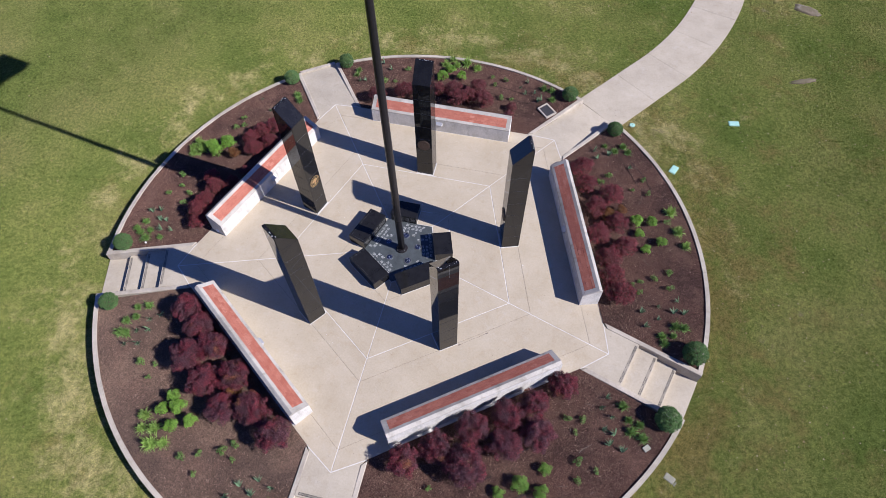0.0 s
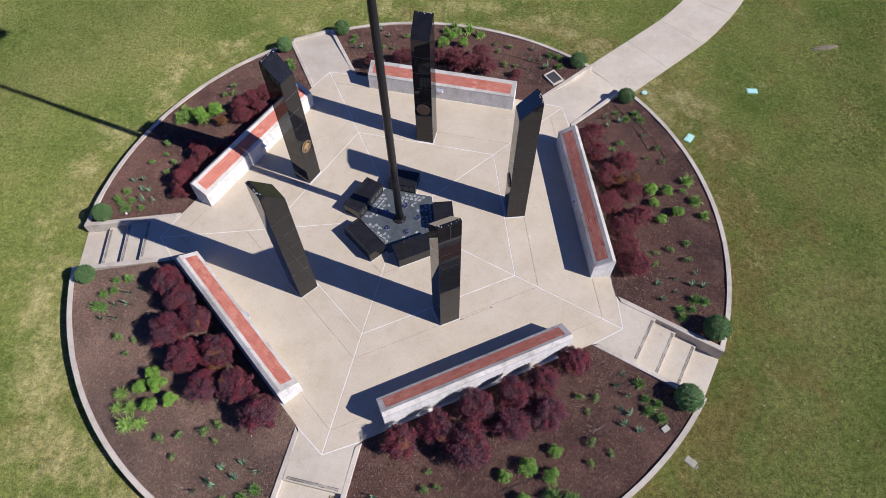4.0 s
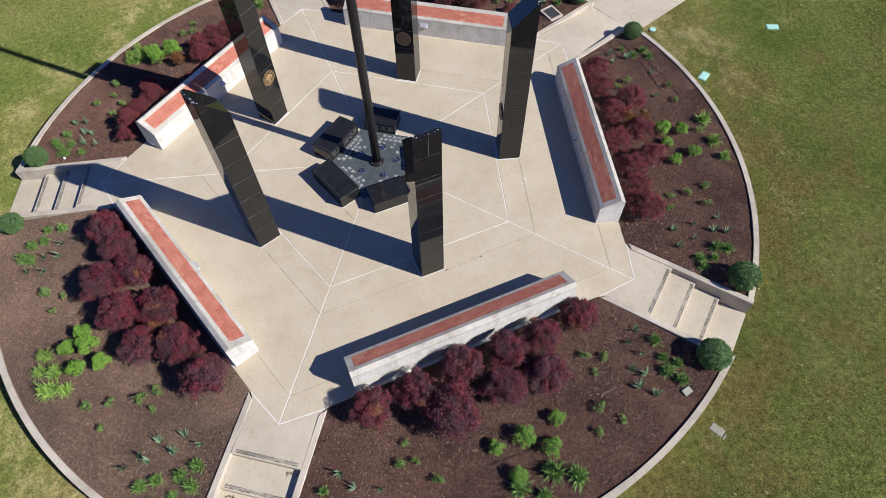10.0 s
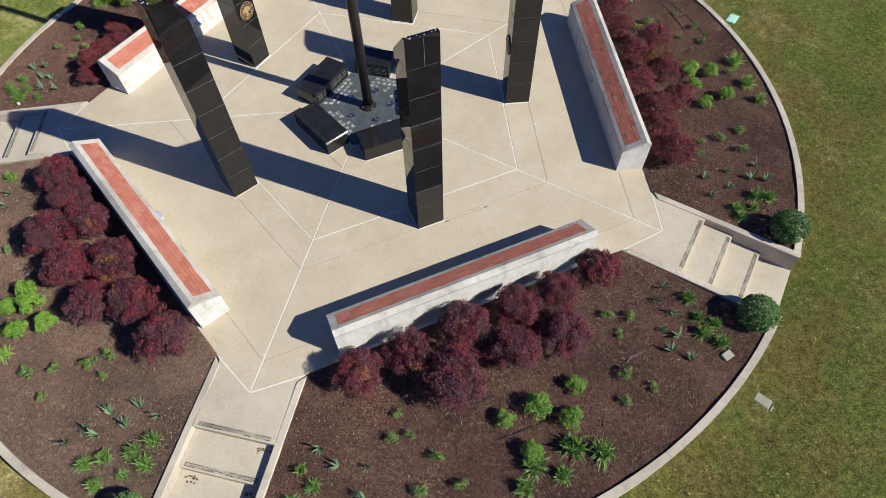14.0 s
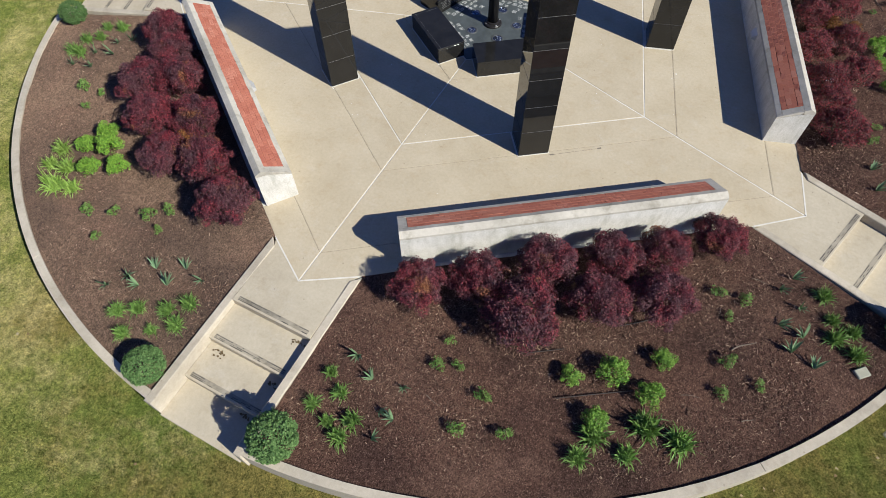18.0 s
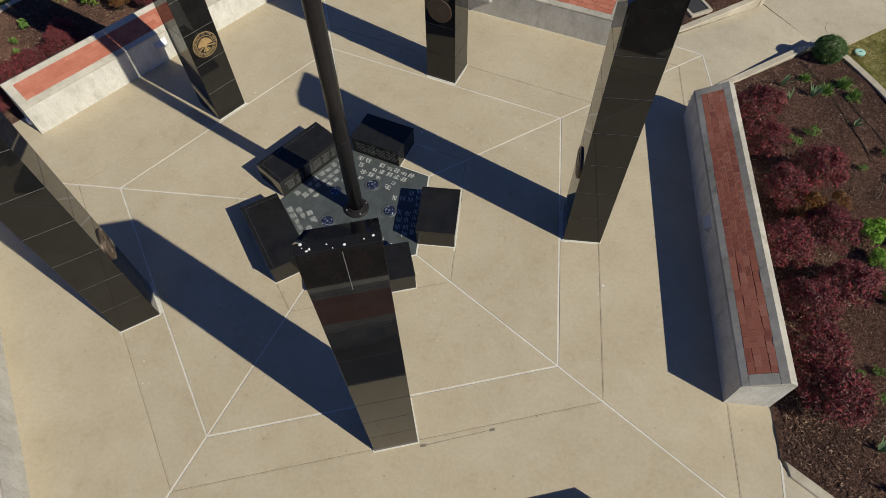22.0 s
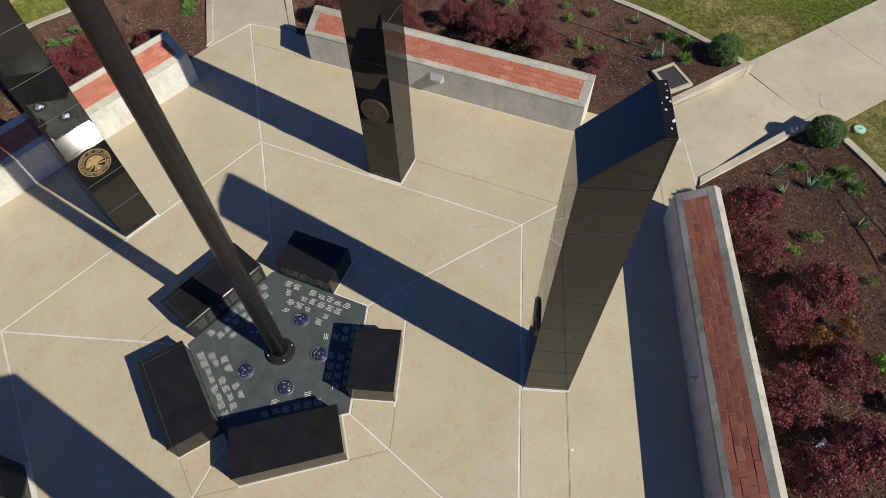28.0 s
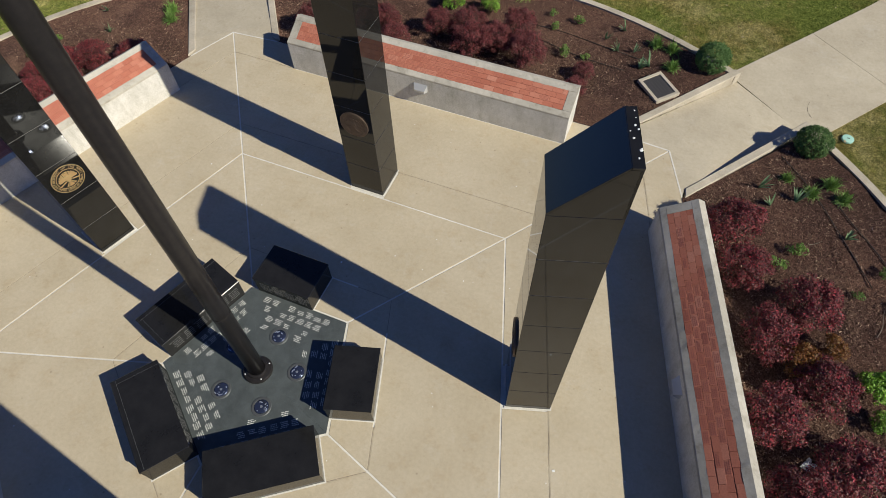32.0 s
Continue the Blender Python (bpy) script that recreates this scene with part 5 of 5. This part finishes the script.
def planting():
    rng = random.Random(11)
    red = kind_of_shrub("barberry_shrub", "rounded barberry shrub with dense dark red leaves", "shrub", "barberries behind the seat walls", [
        (leaves_mesh("crown", M_RED, 15000, lumps(s, 0.64, 1.04, 66, 0.12), 0.035, s), stems_mesh(s, 0.5, 0.8, 14)) for s in (1, 2, 3, 4)])
    thin = kind_of_shrub("barberry_shrub", "open barberry shrub of dark maroon leaves with crimson tips", "shrub", "barberries behind the seat walls", [
        (leaves_mesh("crown", M_CRIMSON, 7600, lumps(s, 0.62, 1.0, 70, 0.1), 0.038, s, inner=0.2), stems_mesh(s, 0.6, 0.95, 34, 0.006)) for s in (5, 6, 7)])
    dull = kind_of_shrub("barberry_shrub", "open twiggy barberry shrub of dull maroon leaves", "shrub", "barberries behind the seat walls", [
        (leaves_mesh("crown", M_MAROON, 6800, lumps(s, 0.62, 1.0, 70, 0.1), 0.036, s, inner=0.2), stems_mesh(s, 0.6, 0.95, 40, 0.006)) for s in (8, 9, 10)])
    rust = kind_of_shrub("barberry_shrub", "thin barberry shrub turning orange and brown", "shrub", "barberries behind the seat walls", [
        (leaves_mesh("crown", M_RUST, 2600, lumps(s, 0.42, 0.75, 26, 0.12), 0.045, s), stems_mesh(s, 0.4, 0.6, 14)) for s in (71, 72)])
    ball = kind_of_shrub("boxwood", "clipped round boxwood ball of small dark green leaves", "shrub", "boxwoods flanking the paths", [
        (leaves_mesh("crown", M_BOX, 11000, ball_lumps(s), 0.034, s, (1.0, 0.8), 0.3, 0.75), stems_mesh(s, 0.3, 0.5, 10)) for s in (21, 22)])
    lime = kind_of_shrub("spirea_shrub", "low mounded shrub with bright lime green leaves", "shrub", "lime green shrubs in the beds", [
        (leaves_mesh("crown", M_LIME, 1700, lumps(s, 0.36, 0.5, 26, 0.1), 0.05, s), stems_mesh(s, 0.25, 0.35, 8, 0.005)) for s in (31, 32, 33)])
    spirea = kind_of_shrub("spirea_shrub", "low mounded shrub with fresh green leaves", "shrub", "lime green shrubs in the beds", [
        (leaves_mesh("crown", M_SPIREA, 1900, lumps(s, 0.36, 0.46, 30, 0.09), 0.045, s), stems_mesh(s, 0.25, 0.33, 8, 0.005)) for s in (34, 35, 36)])
    sprig = kind_of_shrub("young_shrub", "small young green shrub newly planted in mulch", "shrub", "young shrubs in the beds", [
        (leaves_mesh("crown", M_SPRIG, 260, lumps(s, 0.17, 0.22, 8, 0.06), 0.04, s), stems_mesh(s, 0.14, 0.18, 7, 0.004)) for s in (41, 42, 43)])
    lily, strap = [[tagged(new("daylily", blades_mesh("daylily", mat, s, 170, 0.29, 0.018, 1.15, 1.4, 0.1)), label, "daylily", "daylilies in the beds") for s in seeds]
                   for mat, label, seeds in ((M_BLADE, "tuft of arching bright green daylily blades", (51, 52, 53)), (M_STRAP, "tuft of arching grass green daylily blades", (54, 55, 56)))]
    spears = [blades_mesh("blade", M_AGAVE, s, 1, 0.27, 0.028, 0.95, 0.75, 0.0) for s in range(61, 69)]
    agave = []
    for s in (61, 62, 63):
        ob = empty("yucca", pose(0, 0, 0), "small grey-green yucca with pointed fleshy blades", "yucca", "yuccas in the beds")
        for i in range(12):
            part("blade", spears[(i * 5 + s) % 8], None, ob, m=Matrix.Rotation(i * 2.4 + s, 4, "Z") @ Matrix.Diagonal((1, 1, 0.8 + 0.09 * ((i + s) % 6), 1)))
        agave.append(ob)
    used, n = set(), 0
    # (away from the pole, along the wall) for each bed, in the frame of its pillar
    barberries = {}
    barberries[0] = [(7.45, -2.8, 1.03), (7.49, -1.7, 1.03), (7.4, -0.47, 1.09), (7.46, 0.76, 1.08), (7.45, 1.7, 0.99), (7.3, 2.84, 0.98), (8.33, -1.13, 1.32), (8.28, 0.25, 1.09), (8.35, 1.35, 1.15)]
    barberries[1] = [(7.5, 2.95), (7.5, 2.15), (8.35, 1.49), (7.6, 0.95), (8.27, 0.18), (7.4, -0.3), (8.3, -0.99), (7.54, -1.4), (7.5, -2.2), (7.62, -2.85)]
    barberries[2] = [(8.45, 0.53, 0.75), (8.62, -0.1, 0.92), (8.05, -0.4, 0.97), (8.88, -1.15, 0.92), (8.2, -1.55, 1.0), (8.3, -0.85, 0.88), (8.08, 2.1, 0.88), (8.2, 1.75, 0.78), (7.5, 3.1, 0.88), (7.55, 1.2, 0.82), (7.6, -2.8, 0.55), (8.2, -2.85, 0.5)]
    barberries[3] = [(8.5, -1.3, 0.78), (8.36, -1.83, 0.8), (8.0, -0.9, 0.82), (8.1, -2.3, 0.85), (7.6, -1.5, 0.86), (7.5, -2.9, 0.8), (8.52, 1.14, 0.68), (8.0, 1.45, 0.84), (7.6, 0.95, 0.62), (7.55, 0.2, 0.52), (7.85, 2.2, 0.84), (7.72, 2.75, 0.9), (7.42, 3.15, 0.72)]
    barberries[4] = [(7.35, -2.78, 1.08), (7.4, -1.9, 1.11), (8.23, -1.15, 1.20), (7.44, -0.84, 1.13), (8.27, 0.0, 1.16), (7.42, 0.5, 1.11), (8.27, 1.17, 1.08), (7.57, 1.85, 1.16), (7.48, 3.0, 1.13)]
    limes = {}
    limes[0] = [(9.37, -0.48), (9.41, 0.22), (9.31, 1.12), (9.88, 0.68), (10.12, -0.29)]
    limes[1] = [(9.14, 0.34), (9.7, 0.23), (9.08, -0.22), (9.14, -0.97), (9.81, -0.72)]
    limes[2] = [(9.52, 0.6), (9.75, -0.25), (10.12, 0.34)]
    limes[3] = [(9.8, -0.19), (9.35, 0.0), (9.28, -0.66)]
    limes[4] = [(9.78, -0.25), (9.3, -0.38), (9.81, 0.43), (9.36, 0.04), (9.28, 0.68)]
    lilies = {}
    lilies[0] = [(10.35, 0.47), (10.66, 0.94), (10.63, -0.71), (10.72, 0.05), (10.34, -0.37), (8.67, -4.43), (9.04, -4.3), (9.15, -4.76), (9.49, -4.54), (9.54, -4.14), (9.77, -4.37), (8.55, 4.41), (9.02, 4.32), (9.36, 4.2), (9.31, 4.57), (9.69, 4.42)]
    lilies[1] = [(10.59, 0.67), (10.62, -0.24), (10.73, -0.93), (9.36, -4.16), (9.64, -4.25), (8.78, -4.47), (8.79, -4.75), (9.19, -4.51), (8.87, 4.39), (9.2, 4.04), (9.62, 4.25), (9.75, 3.92)]
    lilies[2] = [(10.54, 0.67), (10.95, 0.43), (10.58, 0.14), (10.8, -0.3), (10.55, -0.83), (9.29, 4.6), (8.97, 4.6), (9.86, -4.09), (9.82, -4.45), (9.21, -4.53)]
    lilies[3] = [(10.56, 0.18), (10.45, -0.12), (10.12, 0.15), (10.3, 0.42), (9.42, 4.05), (9.5, 4.45), (9.23, 4.54), (8.94, 4.28), (8.84, 4.65), (8.36, 4.33), (8.66, -4.58), (8.37, -4.35)]
    lilies[4] = [(10.32, -0.52), (10.58, -0.2), (10.27, 0.09), (10.59, 0.47), (10.28, 0.7), (9.94, 4.03), (9.6, 4.17), (9.13, 4.44), (8.73, 4.5), (9.94, 4.51), (9.47, 4.69), (9.06, 4.8), (8.72, -4.34), (8.37, -4.1), (9.26, -4.11), (8.93, -4.0), (9.65, -3.87), (9.5, -3.68)]
    sprigs = {}
    sprigs[0] = [(8.43, -2.37), (8.82, -2.63), (8.89, -2.28), (9.47, -1.96), (9.92, -2.51), (10.13, -1.76), (8.21, 2.56), (8.43, 2.96), (8.68, 2.55), (9.48, 2.2), (10.0, 1.88), (9.96, 2.55)]
    sprigs[1] = [(10.31, 0.21), (9.41, 1.93), (9.97, 2.39), (9.99, 1.68), (9.76, -2.01), (9.59, -2.68), (8.62, -2.29), (8.29, -2.37), (8.44, -2.72), (9.15, -2.23), (8.61, 2.73), (8.21, 2.42)]
    sprigs[2] = [(10.1, -1.65), (9.63, -1.83), (10.04, -2.3), (8.77, 3.15), (8.86, 2.72), (8.79, -2.26), (8.82, -2.74), (9.8, 2.34)]
    sprigs[3] = [(9.8, -2.22), (9.52, -1.88), (9.75, -1.63), (9.79, 1.57), (9.42, 2.0), (9.66, 2.56), (8.87, 2.17), (8.76, 2.65)]
    sprigs[4] = [(9.57, -2.28), (9.24, -1.88), (9.65, -1.63), (10.06, 1.47), (9.58, 1.77), (10.02, 2.2), (8.97, 2.17), (8.59, 2.28), (8.89, 2.61)]
    yuccas = {}
    yuccas[0] = [(8.41, -3.96), (8.88, -3.75), (9.1, -3.26), (9.44, -3.69), (9.86, -3.85), (9.6, -3.48), (8.28, 3.71), (8.1, 4.05), (8.69, 3.91), (8.94, 3.39), (9.23, 3.7), (9.46, 3.37), (9.79, 3.62)]
    yuccas[1] = [(8.9, 3.85), (9.57, 3.08), (8.43, 3.74), (8.32, 4.15), (8.95, -3.31), (9.76, -3.18), (9.46, -3.64), (9.8, -3.72), (8.3, -3.5), (8.81, -3.83), (8.29, -4.05)]
    yuccas[2] = [(10.07, 3.57), (9.69, 3.08), (8.61, 4.35), (8.69, 4.06), (9.69, -2.99), (9.39, -3.32), (10.15, -3.33), (9.46, -3.67), (8.96, -3.9), (9.11, -4.07)]
    yuccas[3] = [(9.98, -3.62), (9.15, -3.19), (9.71, 3.55), (9.53, 3.57), (9.3, 3.38), (8.94, 3.72), (8.69, 3.63), (8.57, 4.02), (8.19, 3.85)]
    yuccas[4] = [(10.04, 3.36), (9.64, 3.35), (9.12, 3.44), (8.61, 3.72), (9.5, 3.64), (9.02, 3.9), (8.41, 4.1), (9.73, -3.36), (9.34, -3.06), (8.79, -3.25), (9.16, -3.52), (8.6, -3.63), (8.26, -3.52)]
    for kinds, places, lo, hi in ((red, barberries, 1.05, 1.24), (lime, limes, 0.9, 1.3), (lily, lilies, 0.65, 1.0), (sprig, sprigs, 0.62, 1.08), (agave, yuccas, 0.85, 1.3)):
        for k in range(5):
            for u, v, *given in places[k]:
                p = sector(k) @ Vector((u, v, 0))
                size = rng.uniform(lo, hi)
                if given:
                    size = given[0]
                elif kinds is red and k == 1:
                    size *= 0.9
                if kinds is lily and u > 10 and abs(v) < 1.1:
                    size *= 1.45
                if kinds is lime:
                    size *= (0.7, 0.71, 0.85, 0.88, 0.8)[k]
                sort = {1: thin, 2: dull, 3: thin}.get(k, red) if kinds is red else kinds
                if kinds is lime and k == 0:
                    sort = spirea
                if kinds is lily and (k == 0 or u < 10 or abs(v) > 1.1):
                    sort = strap
                plant(sort, used, n, p.x, p.y, rng.uniform(0, 6.28), size, flat=0.87 if kinds is red else 1.0)
                n += 1
    for k, u, v, size in ((4, 7.75, 0.9, 0.8), (3, 8.66, -0.33, 0.72), (1, 8.0, 0.6, 0.85), (1, 8.7, 0.9, 0.6)):
        p = sector(k) @ Vector((u, v, 0))
        plant(rust, used, n, p.x, p.y, rng.uniform(0, 6.28), size)
        n += 1
    balls = {0: ((11.0, -1.29), (10.98, 1.36, 0.97)), 1: ((10.88, -1.22), (10.9, 1.38)), 2: ((10.7, -1.38), (10.86, 1.36)), 3: ((10.86, -1.34), (10.82, 1.34)), 4: ((10.63, -1.22), (10.66, 1.34))}
    for k in range(5):
        for u, v, *given in balls[k]:
            p = lane(k) @ Vector((u, v, 0))
            size = rng.uniform(0.96, 1.02) if k == 1 else rng.uniform(0.78, 0.85)
            plant(ball, used, n, p.x, p.y, rng.uniform(0, 6.28), given[0] if given else size, -0.02)
            n += 1


planting()
